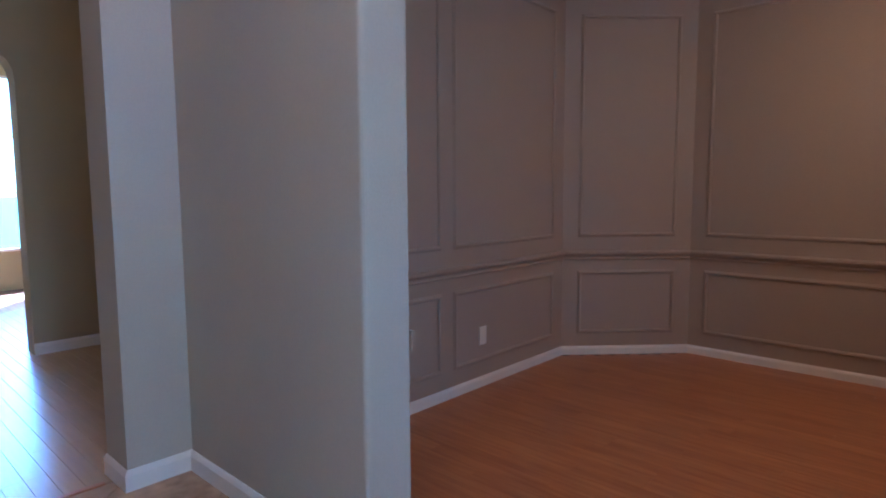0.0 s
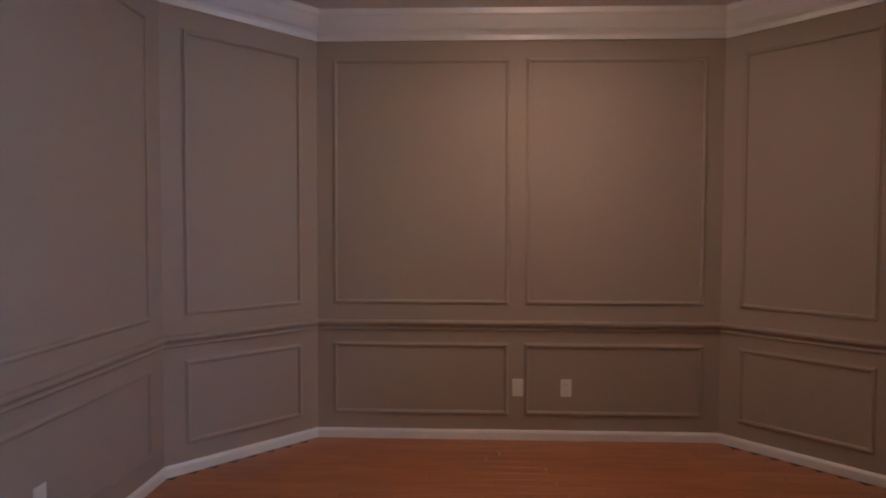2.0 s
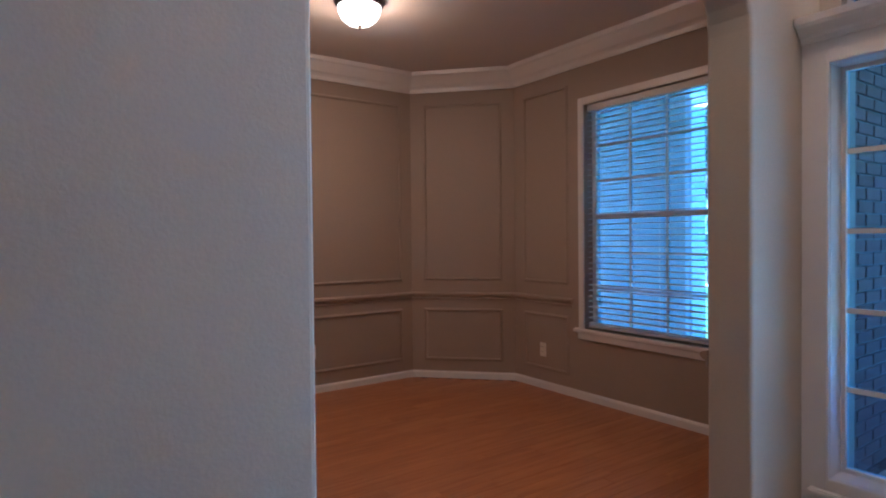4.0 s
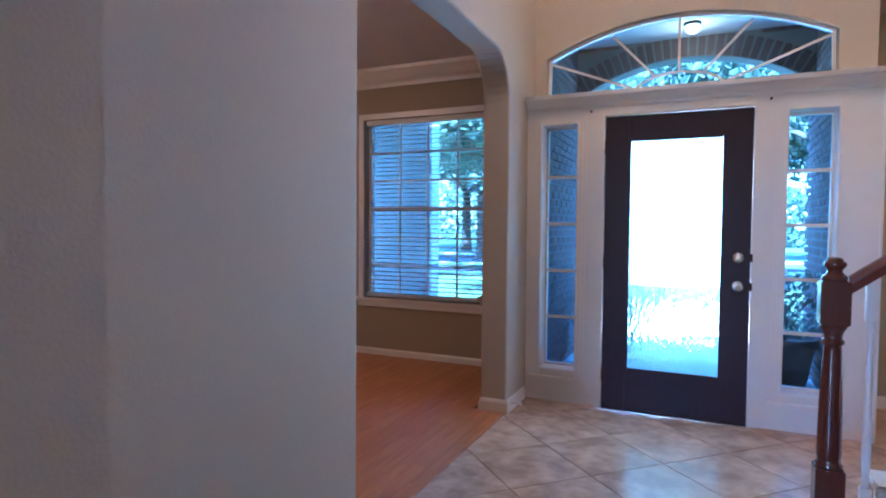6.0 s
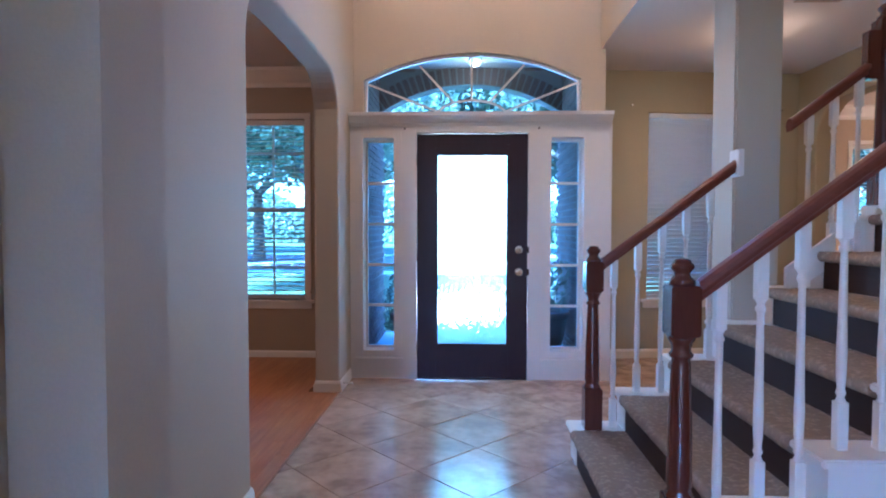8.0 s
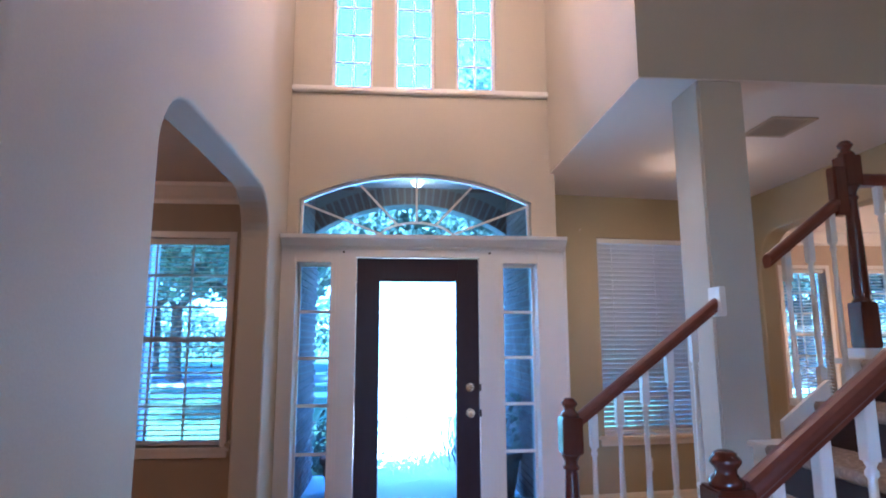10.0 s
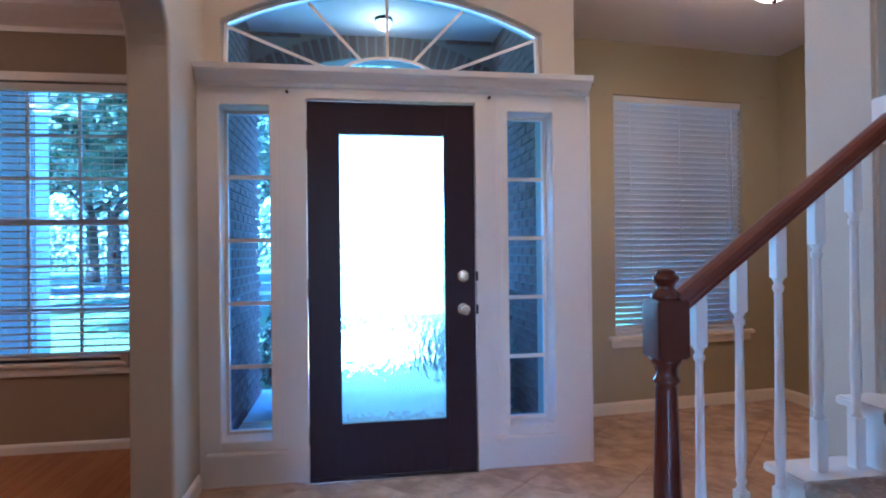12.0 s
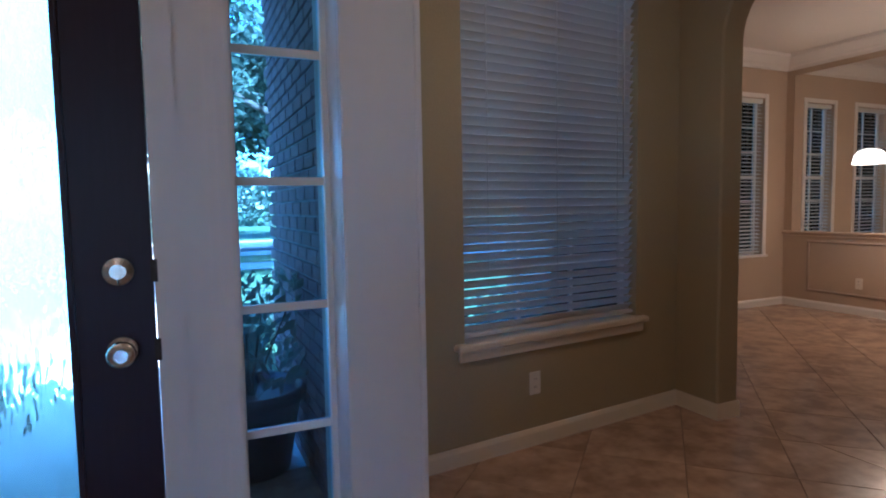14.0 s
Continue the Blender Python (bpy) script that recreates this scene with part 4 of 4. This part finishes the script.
for i in range(6):
    a = 2 * math.pi * i / 6 + 0.5
    c, s = math.cos(a), math.sin(a)
    part("arm", sweep(B(), [(c * r, s * r, z) for r, z in ((0.02, 3.840), (0.15, 3.740), (0.30, 3.780), (0.36, 3.900))], [(-0.008, -0.008), (0.008, -0.008), (0.008, 0.008), (-0.008, 0.008)]), BRONZE, fc)
    part("drip_cup", lathe(B(), [(0.015, 3.890), (0.05, 3.900), (0.058, 3.915), (0.02, 3.910)], 14, (c * 0.36, s * 0.36, 0)), BRONZE, fc)
    part("candle", lathe(B(), [(0.012, 3.910), (0.012, 4.000)], 8, (c * 0.36, s * 0.36, 0)), WHITE, fc)
    bl = part("bulb", lathe(B(), [(0.008, 4.000), (0.018, 4.030), (0.012, 4.070), (0.003, 4.090)], 8, (c * 0.36, s * 0.36, 0)), SHADE, fc)
    bl.visible_shadow = False

stop = thing("door_stop", "small white spring door stop on the baseboard", "door stop", place=(XL + 0.016, -0.36, 0.055))
part("spring", lathe(B(), [(0.007, 0), (0.006, 0.01), (0.006, 0.06), (0.009, 0.062), (0.009, 0.075)], 10), WHITE, stop).matrix_basis = pose(0, 0, 0, 0, 90, 0)
for x, z in ((1.52, 2.43), (3.02, 2.41)):
    hook = thing("curtain_hook", "small brass curtain hook in the wall", "hook", place=tuple(SKEW @ Vector((x, YG, z))))
    part("hook", lathe(B(), [(0.010, 0), (0.010, 0.004), (0.004, 0.006), (0.004, 0.03), (0.007, 0.034)], 8), CHROME, hook).matrix_basis = pose(0, 0, 0, 90, 0, 0)

for x in (-0.555, 0.545):
    nail = thing("wreath_hook", "small dark hook on the white door surround", "hook", place=(x, 0.0, 2.075))
    part("hook", lathe(B(), [(0.008, 0), (0.008, 0.003), (0.003, 0.005), (0.003, 0.022), (0.006, 0.026)], 8), BRONZE, nail).matrix_basis = pose(0, 0, 0, 90, 0, 0)

# ---- outdoors ----
GZ = -0.16
bm = B()
for s in (400,):
    v = [bm.verts.new((x, y, GZ)) for x, y in ((-s, -s), (s, -s), (s, s), (-s, s))]
    bm.faces.new(v)
setting("ground", bm, LAWN, "lawn in dappled shade that reaches the horizon")
setting("pavement_porch", box(B(), -1.3, 1.3, 0.342, 2.3, GZ - 0.1, -0.02, 0.01), CONCRETE, "pale concrete porch slab")
bm = B()
box(bm, -0.65, 0.75, 2.3, 12.5, GZ - 0.1, GZ + 0.03, 0.01)
setting("pavement_walk", bm, CONCRETE, "pale concrete garden walk")
setting("road", box(B(), -200, 200, 17.0, 23.5, GZ - 0.1, GZ + 0.012), ASPHALT, "grey asphalt street")
for y in (16.75, 23.5):
    setting("kerb", box(B(), -200, 200, y, y + 0.25, GZ - 0.1, GZ + 0.10, 0.02), CONCRETE, "pale concrete kerb")
setting("pavement_street", box(B(), -200, 200, 12.5, 13.9, GZ - 0.1, GZ + 0.03), CONCRETE, "concrete footpath along the street")

# porch: brick side walls, arched front, ceiling
PX0, PX1, PY1 = -1.03, 1.02, 1.8
bm = B()
prism(bm, rect(0.345, PY1 + 0.2, -0.1, 3.25), (PX0 - 0.03, 0, 0), (0, 1, 0), (0.02, 0, 0))
prism(bm, rect(0.345, PY1 + 0.2, -0.1, 3.25), (PX1 + 0.01, 0, 0), (0, 1, 0), (0.02, 0, 0))
for x0, x1 in ((PX0 - 0.25, PX0 - 0.031), (PX1 + 0.031, PX1 + 0.25)):
    box(bm, x0, x1, 1.21, PY1 + 0.2, -0.1, 3.25)
porch = setting("wall_porch", bm, MORTAR, "red-brown brick walls of the porch")
bm = B()
prism(bm, segment_under(PX0, PX1, 2.55, 0.32, 3.6), (0, PY1, 0), (1, 0, 0), (0, 0.2, 0))
for a, b in ((PX0 - 0.03, PX0), (PX1, PX1 + 0.03)):
    prism(bm, rect(a, b, 2.55, 3.6), (0, PY1, 0), (1, 0, 0), (0, 0.2, 0))
porch_arch = setting("wall_porch_arch", bm, MORTAR, "brick arch over the porch opening")
setting("ceiling_porch", box(B(), PX0 - 0.2, PX1 + 0.2, 0.342, PY1, 3.05, 3.15), CEIL, "white porch ceiling")
pl = thing("porch_light", "small lit porch ceiling lamp", "ceiling light", place=(0.04, 1.4, 3.05))
part("canopy", lathe(B(), [(0.07, 0), (0.07, -0.02)], 16), BRONZE, pl)
part("shade", lathe(B(), [(0.06, -0.02), (0.065, -0.05), (0.04, -0.08), (0.01, -0.09)], 16), SHADE, pl, "lit glass shade").visible_shadow = False

bm = B()
box(bm, -9.5, -2.82, 2.0, 2.2, GZ, 3.2)
setting("wall_wing", bm, STUCCO, "pale wing wall outside the study window")
setting("trim_wing_corner", box(B(), -2.82, -2.76, 1.98, 2.22, GZ, 3.2, 0.01), WHITE, "pale corner board of the wing wall")
# added eave above the view; it only keeps light off the wing wall
setting("roof_eave", box(B(), -9.7, -1.35, 0.36, 1.75, 3.2, 3.32), ASPHALT, "unseen eave added to shade the wing wall")
# out of view; its west end is stretched to block sun
setting("roof", box(B(), -9.7, 7.4, -10.5, 0.35, 5.52, 5.7), ASPHALT, "unseen flat roof slab, lengthened west to block sun from the wing wall")

# trees
rnd = random.Random(11)


def limb(bm, a, b, ra, rb, seg=8):
    d = (b - a).normalized()
    u = d.orthogonal().normalized()
    w = d.cross(u)
    r0 = [bm.verts.new(a + (u * math.cos(2 * math.pi * k / seg) + w * math.sin(2 * math.pi * k / seg)) * ra) for k in range(seg)]
    r1 = [bm.verts.new(b + (u * math.cos(2 * math.pi * k / seg) + w * math.sin(2 * math.pi * k / seg)) * rb) for k in range(seg)]
    for k in range(seg):
        bm.faces.new((r0[k], r0[(k + 1) % seg], r1[(k + 1) % seg], r1[k])).smooth = True


def tree_meshes(height, spread, leaves, seed):
    """A live oak: forked trunk, bending limbs and a ragged crown of small leaf clumps."""
    r = random.Random(seed)
    bm = B()
    fork = Vector((0, 0, height * 0.26))
    limb(bm, Vector((0, 0, -0.2)), Vector((0.03, 0.02, 0.5)), 0.34, 0.25, 12)
    limb(bm, Vector((0.03, 0.02, 0.5)), fork, 0.25, 0.20, 12)
    tips = []

    def grow(p, d, length, radius, depth):
        q = p
        for _ in range(3):
            d = (d + Vector((r.uniform(-.35, .35), r.uniform(-.35, .35), r.uniform(-.12, .25)))).normalized()
            nq = q + d * length / 3
            limb(bm, q, nq, radius, radius * 0.8, 6 if depth else 8)
            q, radius = nq, radius * 0.8
        tips.append(q)
        if depth < 3:
            for _ in range(3 if depth else 4):
                grow(q, (d + Vector((r.uniform(-.9, .9), r.uniform(-.9, .9), r.uniform(-.3, .5)))).normalized(), length * 0.68, radius * 0.7, depth + 1)

    for k in range(5):
        a = 2 * math.pi * (k + r.random() * 0.6) / 5
        grow(fork, Vector((math.cos(a) * spread, math.sin(a) * spread, 1.0)).normalized(), height * 0.27, 0.12, 1)
    trunk = mesh_of("trunk", bm, BARK)
    verts, faces = [], []
    for i in range(leaves):
        t = r.choice(tips)
        c = t + Vector((r.gauss(0, 0.55), r.gauss(0, 0.55), r.gauss(-0.1, 0.42)))
        s = r.uniform(0.07, 0.17)
        n = Vector((r.gauss(0, 1), r.gauss(0, 1), r.gauss(0.5, 1))).normalized()
        u = n.orthogonal().normalized()
        w = n.cross(u)
        k = len(verts)
        verts += [c - u * s, c + w * s * 0.55 + n * s * 0.15, c + u * s, c - w * s * 0.55 + n * s * 0.15]
        faces.append((k, k + 1, k + 2, k + 3))
    me = bpy.data.meshes.new("crown")
    me.from_pydata([tuple(v) for v in verts], [], faces)
    me.materials.append(LEAF)
    return trunk, me


kinds = [tree_meshes(8.5, 1.3, 25000, 3), tree_meshes(11, 1.1, 27000, 8)]


def tree(k, x, y, turn, s):
    t = thing("tree", "spreading oak tree with a ragged green crown", "tree", "garden trees")
    t.matrix_basis = pose(x, y, GZ, 0, 0, turn) @ Matrix.Scale(s, 4)
    for name, me in zip(("trunk", "crown"), kinds[k]):
        o = new(name, me)
        o.parent = t


for k, x, y, turn, s in ((0, -3.6, 9.5, 20, 1.0), (1, 3.4, 12.0, 80, 1.0), (0, -9.0, 13.5, 140, 1.1), (1, 8.5, 16, 200, 0.95), (0, 14, 15, 60, 1.1),
                         (1, -5.5, 27, 0, 1.2), (0, 0.5, 28, 100, 1.3), (1, 7, 29, 210, 1.2), (0, 14, 27, 310, 1.3), (1, -13, 28, 45, 1.2), (0, 21, 30, 170, 1.3),
                         (1, -21, 30, 250, 1.3), (0, 6.5, 19, 77, 1.1), (1, -9, 20, 12, 1.0), (0, -16, 19, 99, 1.2), (1, 11, 21, 150, 1.0), (0, -28, 26, 10, 1.3), (0, 28, 24, 30, 1.3)):
    tree(k, x, y, turn, s)


r = random.Random(77)
verts, faces = [], []
for i in range(48000):
    x = r.uniform(-75, 75)
    top = 4.8 + 2.6 * noise.noise(Vector((x * 0.16, 3.1, 0))) + 1.2 * noise.noise(Vector((x * 0.6, 9.0, 0)))
    c = Vector((x, r.uniform(47, 52), GZ + top * r.random() ** 0.8))
    n = Vector((r.gauss(0, 1), r.gauss(-0.6, 1), r.gauss(0.4, 1))).normalized()
    u = n.orthogonal().normalized()
    w, s = n.cross(u), r.uniform(0.12, 0.34)
    k = len(verts)
    verts += [c - u * s, c + w * s * 0.6, c + u * s, c - w * s * 0.6]
    faces.append((k, k + 1, k + 2, k + 3))
me = bpy.data.meshes.new("far_woods")
me.from_pydata([tuple(v) for v in verts], [], faces)
me.materials.append(LEAF)
tagged(new("far_woods", me), "dense green undergrowth along the far side of the street", "woods", kind="stuff")


def bush(x, y, s, seed):
    r = random.Random(seed)
    t = thing("bush", "rounded green garden shrub", "shrub", "porch shrubs")
    bm = B()
    for k in range(6):
        a = r.uniform(0, 6.28)
        limb(bm, Vector((0, 0, -0.05)), Vector((math.cos(a) * 0.25, math.sin(a) * 0.25, r.uniform(0.3, 0.6))) * s, 0.02, 0.006, 5)
    part("stems", bm, BARK, t)
    verts, faces = [], []
    for i in range(2600):
        n = Vector((r.gauss(0, 1), r.gauss(0, 1), r.gauss(0, 1))).normalized()
        c = Vector((n.x * 0.45, n.y * 0.45, 0.42 + n.z * 0.40)) * s * (r.random() ** 0.3) * r.uniform(0.85, 1.1)
        c.z = abs(c.z)
        u = (n + Vector((r.gauss(0, .6), r.gauss(0, .6), r.gauss(0, .6)))).normalized().orthogonal().normalized()
        w = n.cross(u)
        q = r.uniform(0.02, 0.045)
        k = len(verts)
        verts += [c - u * q, c + w * q * 0.5, c + u * q, c - w * q * 0.5]
        faces.append((k, k + 1, k + 2, k + 3))
    me = bpy.data.meshes.new("leaves")
    me.from_pydata([tuple(v) for v in verts], [], faces)
    me.materials.append(LEAF)
    o = new("leaves", me)
    o.parent = t
    t.location = (x, y, GZ)


for i, (x, y, s) in enumerate(((0.80, 3.4, 0.85), (1.75, 3.5, 0.9), (-0.88, 2.9, 0.85), (-1.9, 3.3, 0.8), (1.5, 4.7, 0.9), (2.9, 2.6, 0.9))):
    bush(x, y, s, 40 + i)



def potted_plant(x, y, s, pot_mat, label, seed):
    r = random.Random(seed)
    t = thing("potted_plant", label, "potted plant", place=(x, y, -0.02))
    part("pot", lathe(B(), [(0.13 * s, 0), (0.15 * s, 0.02), (0.20 * s, 0.30 * s), (0.225 * s, 0.31 * s), (0.225 * s, 0.36 * s), (0.20 * s, 0.36 * s), (0.19 * s, 0.32 * s)], 24), pot_mat, t)
    bm = B()
    for k in range(7):
        a = r.uniform(0, 6.28)
        limb(bm, Vector((0, 0, 0.30 * s)), Vector((math.cos(a) * 0.16, math.sin(a) * 0.16, r.uniform(0.5, 0.75))) * s, 0.008, 0.003, 5)
    part("stems", bm, BARK, t)
    bm = B()
    for i in range(420):
        a, h = r.uniform(0, 6.28), r.uniform(0.36, 0.82)
        d = r.random() ** 0.5 * 0.26 * (1.15 - abs(h - 0.55))
        c = Vector((math.cos(a) * d, math.sin(a) * d, h)) * s
        n = Vector((r.gauss(0, 1), r.gauss(0, 1), r.gauss(0.6, 1))).normalized()
        u = n.orthogonal().normalized()
        w, q = n.cross(u), r.uniform(0.02, 0.045) * s
        bm.faces.new([bm.verts.new(p) for p in (c - u * q, c + w * q * 0.45, c + u * q, c - w * q * 0.45)])
    part("leaves", bm, LEAF, t)


TERRACOTTA = material("terracotta", (0.34, 0.13, 0.08), 0.85, grain=0.4, scale=40, bump=0.3, patch=0.3)
GLAZED = material("dark_glazed_pot", (0.05, 0.05, 0.055), 0.35, grain=0.3, scale=20, patch=0.3)
potted_plant(-0.66, 1.5, 0.95, TERRACOTTA, "leafy plant in a terracotta pot on the porch", 5)
potted_plant(0.78, 1.30, 1.15, GLAZED, "leafy plant in a dark glazed pot on the porch", 6)

# ---- pieces: planks, tiles, bricks ----


def block(name, sx, sy, sz, mat, chamfer):
    """A unit piece from its corner, its top edges eased."""
    bm = B()
    lo = [bm.verts.new((x, y, -sz)) for x, y in ((0, 0), (sx, 0), (sx, sy), (0, sy))]
    mid = [bm.verts.new((x, y, -chamfer)) for x, y in ((0, 0), (sx, 0), (sx, sy), (0, sy))]
    c = chamfer
    hi = [bm.verts.new((x, y, 0)) for x, y in ((c, c), (sx - c, c), (sx - c, sy - c), (c, sy - c))]
    for a, b in ((lo, mid), (mid, hi)):
        for k in range(4):
            bm.faces.new((a[k], a[(k + 1) % 4], b[(k + 1) % 4], b[k]))
    bm.faces.new(hi)
    return mesh_of(name, bm, mat)


plank_sizes = {}


def plank(parent, x, y, length, width, mat=OAK):
    key = (round(length, 2), mat.name)
    if key not in plank_sizes:
        plank_sizes[key] = block("plank", width - 0.0012, key[0] - 0.0012, 0.012, mat, 0.0006)
    o = new("plank", plank_sizes[key])
    o.parent, o.location = parent, (x, y, 0)


def study_span(x):
    if x < -3.70:
        d = -3.70 - x
        return -3.215 + d, 0.758 - d * 0.96
    return -3.215, 0.758


floor = bpy.data.objects["floor_study"]
PW = 0.083
rows = int((4.385 - 1.022) / PW)
rnd = random.Random(2)
for i in range(rows + 1):
    x = -1.022 - PW * (i + 1)
    lo, hi = study_span(max(x, -4.385))
    if i < 2:
        lo, hi = max(lo, -3.2), hi
    y = lo
    if x + PW > XS:
        y, hi = JS, JN
    while y < hi - 0.02:
        step = rnd.choice((0.6, 0.8, 1.0, 1.2, 1.4, 1.6)) if y > lo else rnd.choice((0.4, 0.7, 1.0, 1.3))
        step = round(min(step, hi - y), 2)
        if step < 0.02:
            break
        plank(floor, x, y, step, PW)
        y += step
hall = bpy.data.objects["floor_hall"]
bm = B()
rnd = random.Random(4)
x = -1.55
HP = []
while x < 1.4:
    y = -9.0
    while y < -3.64:
        step = min(rnd.choice((0.9, 1.2, 1.5, 1.8)), -3.63 - y)
        HP.append((x, y, step))
        y += step
    x += PW
for x, y, step in HP:
    plank(hall, x, y, round(step, 2), PW, PALEPLANK)
bm = box(B(), -1.034, -1.016, JS, JN, -0.01, 0.006, 0.003)
setting("trim_threshold", bm, OAK, "oak strip between tile and planks")
setting("trim_hall_threshold", box(B(), -0.70, 3.2, -3.635, -3.605, -0.01, 0.006, 0.003), OAK, "oak strip between tile and hall planks")


def clip(poly, x0, x1, y0, y1):
    for axis, lim, sign in ((0, x0, 1), (0, x1, -1), (1, y0, 1), (1, y1, -1)):
        out = []
        for i, p in enumerate(poly):
            q = poly[(i + 1) % len(poly)]
            a, b = sign * (p[axis] - lim), sign * (q[axis] - lim)
            if a >= 0:
                out.append(p)
            if a * b < 0:
                f = a / (a - b)
                out.append((p[0] + f * (q[0] - p[0]), p[1] + f * (q[1] - p[1])))
        poly = out
        if not poly:
            return []
    return poly


def tile_mesh(poly):
    bm = B()
    cx, cy = sum(p[0] for p in poly) / len(poly), sum(p[1] for p in poly) / len(poly)
    lo = [bm.verts.new((x, y, -0.004)) for x, y in poly]
    mid = [bm.verts.new((x, y, -0.0012)) for x, y in poly]
    hi = [bm.verts.new((x + (cx - x) * 0.008, y + (cy - y) * 0.008, 0)) for x, y in poly]
    k = len(poly)
    for a, b in ((lo, mid), (mid, hi)):
        for i in range(k):
            bm.faces.new((a[i], a[(i + 1) % k], b[(i + 1) % k], b[i]))
    bm.faces.new(hi)
    return mesh_of("tile", bm, TILE)


TS2, JOINT = 0.457, 0.004
half = (TS2 - JOINT) / math.sqrt(2)
step = TS2 / math.sqrt(2)
whole = [(0, -half), (half, 0), (0, half), (-half, 0)]
whole_mesh = tile_mesh(whole)


def tiles(parent, x0, x1, y0, y1):
    for i in range(-20, 30):
        for j in range(-20, 30):
            if (i + j) % 2:
                continue
            cx, cy = 0.018 + i * step, -1.514 + step + j * step
            poly = clip([(cx + a, cy + b) for a, b in whole], x0, x1, y0, y1)
            if len(poly) < 3:
                continue
            full_piece = len(poly) == 4 and all(abs(p[0] - cx - a) < 1e-6 and abs(p[1] - cy - b) < 1e-6 for p, (a, b) in zip(poly, whole))
            area = abs(sum(p[0] * q[1] - q[0] * p[1] for p, q in zip(poly, poly[1:] + poly[:1]))) / 2
            if area < 0.0006:
                continue
            o = new("tile", whole_mesh if full_piece else tile_mesh([(p[0] - cx, p[1] - cy) for p in poly]))
            o.parent, o.location = parent, (cx, cy, 0)


tiles(bpy.data.objects["floor_foyer"], -1.014, 3.36, -3.604, 1.20)
tiles(bpy.data.objects["floor_dining"], 3.363, 7.0, -1.6, 3.1)

bl_, bh, bj = 0.194, 0.057, 0.010
bm = B()
box(bm, -bl_ / 2, bl_ / 2, -0.006, 0.006, -bh / 2, bh / 2, 0.003)
brick = mesh_of("brick", bm, BRICK)
AR = ((PX1 - PX0) ** 2 / 4 + 0.32 ** 2) / (2 * 0.32)
AC = Vector(((PX0 + PX1) / 2, PY1 - 0.004, 2.55 + 0.32 - AR))
sweep_angle = math.asin((PX1 - PX0) / 2 / AR)
soldiers = 30
for k in range(soldiers):
    a = sweep_angle * ((k + 0.5) / soldiers * 2 - 1)
    o = new("brick", brick)
    o.parent = porch_arch
    o.matrix_basis = Matrix.Translation(AC + Vector((math.sin(a), 0, math.cos(a))) * (AR + 0.104)) @ pose(0, 0, 0, 0, math.degrees(a) + 90, 0)
for row in range(4):
    z = 3.045 + row * (bh + bj)
    x = PX0 + bl_ / 2 + (0.5 * (bl_ + bj) if row % 2 else 0)
    while x < PX1 - bl_ / 2:
        if (Vector((x, AC.y, z)) - AC).length > AR + 0.26:
            o = new("brick", brick)
            o.parent = porch_arch
            o.location = (x, AC.y, z)
        x += bl_ + bj
for x, turn in ((PX0 - 0.006, 90), (PX1 + 0.006, 90)):
    for row in range(48):
        z = -0.02 + bh / 2 + row * (bh + bj)
        y = 0.36 + bl_ / 2 - (0.5 * (bl_ + bj) if row % 2 else 0)
        while y < PY1 + 0.3:
            if y - bl_ / 2 > 0.34:
                o = new("brick", brick)
                o.parent = porch
                o.matrix_basis = pose(x, y, z, 0, 0, turn)
            y += bl_ + bj
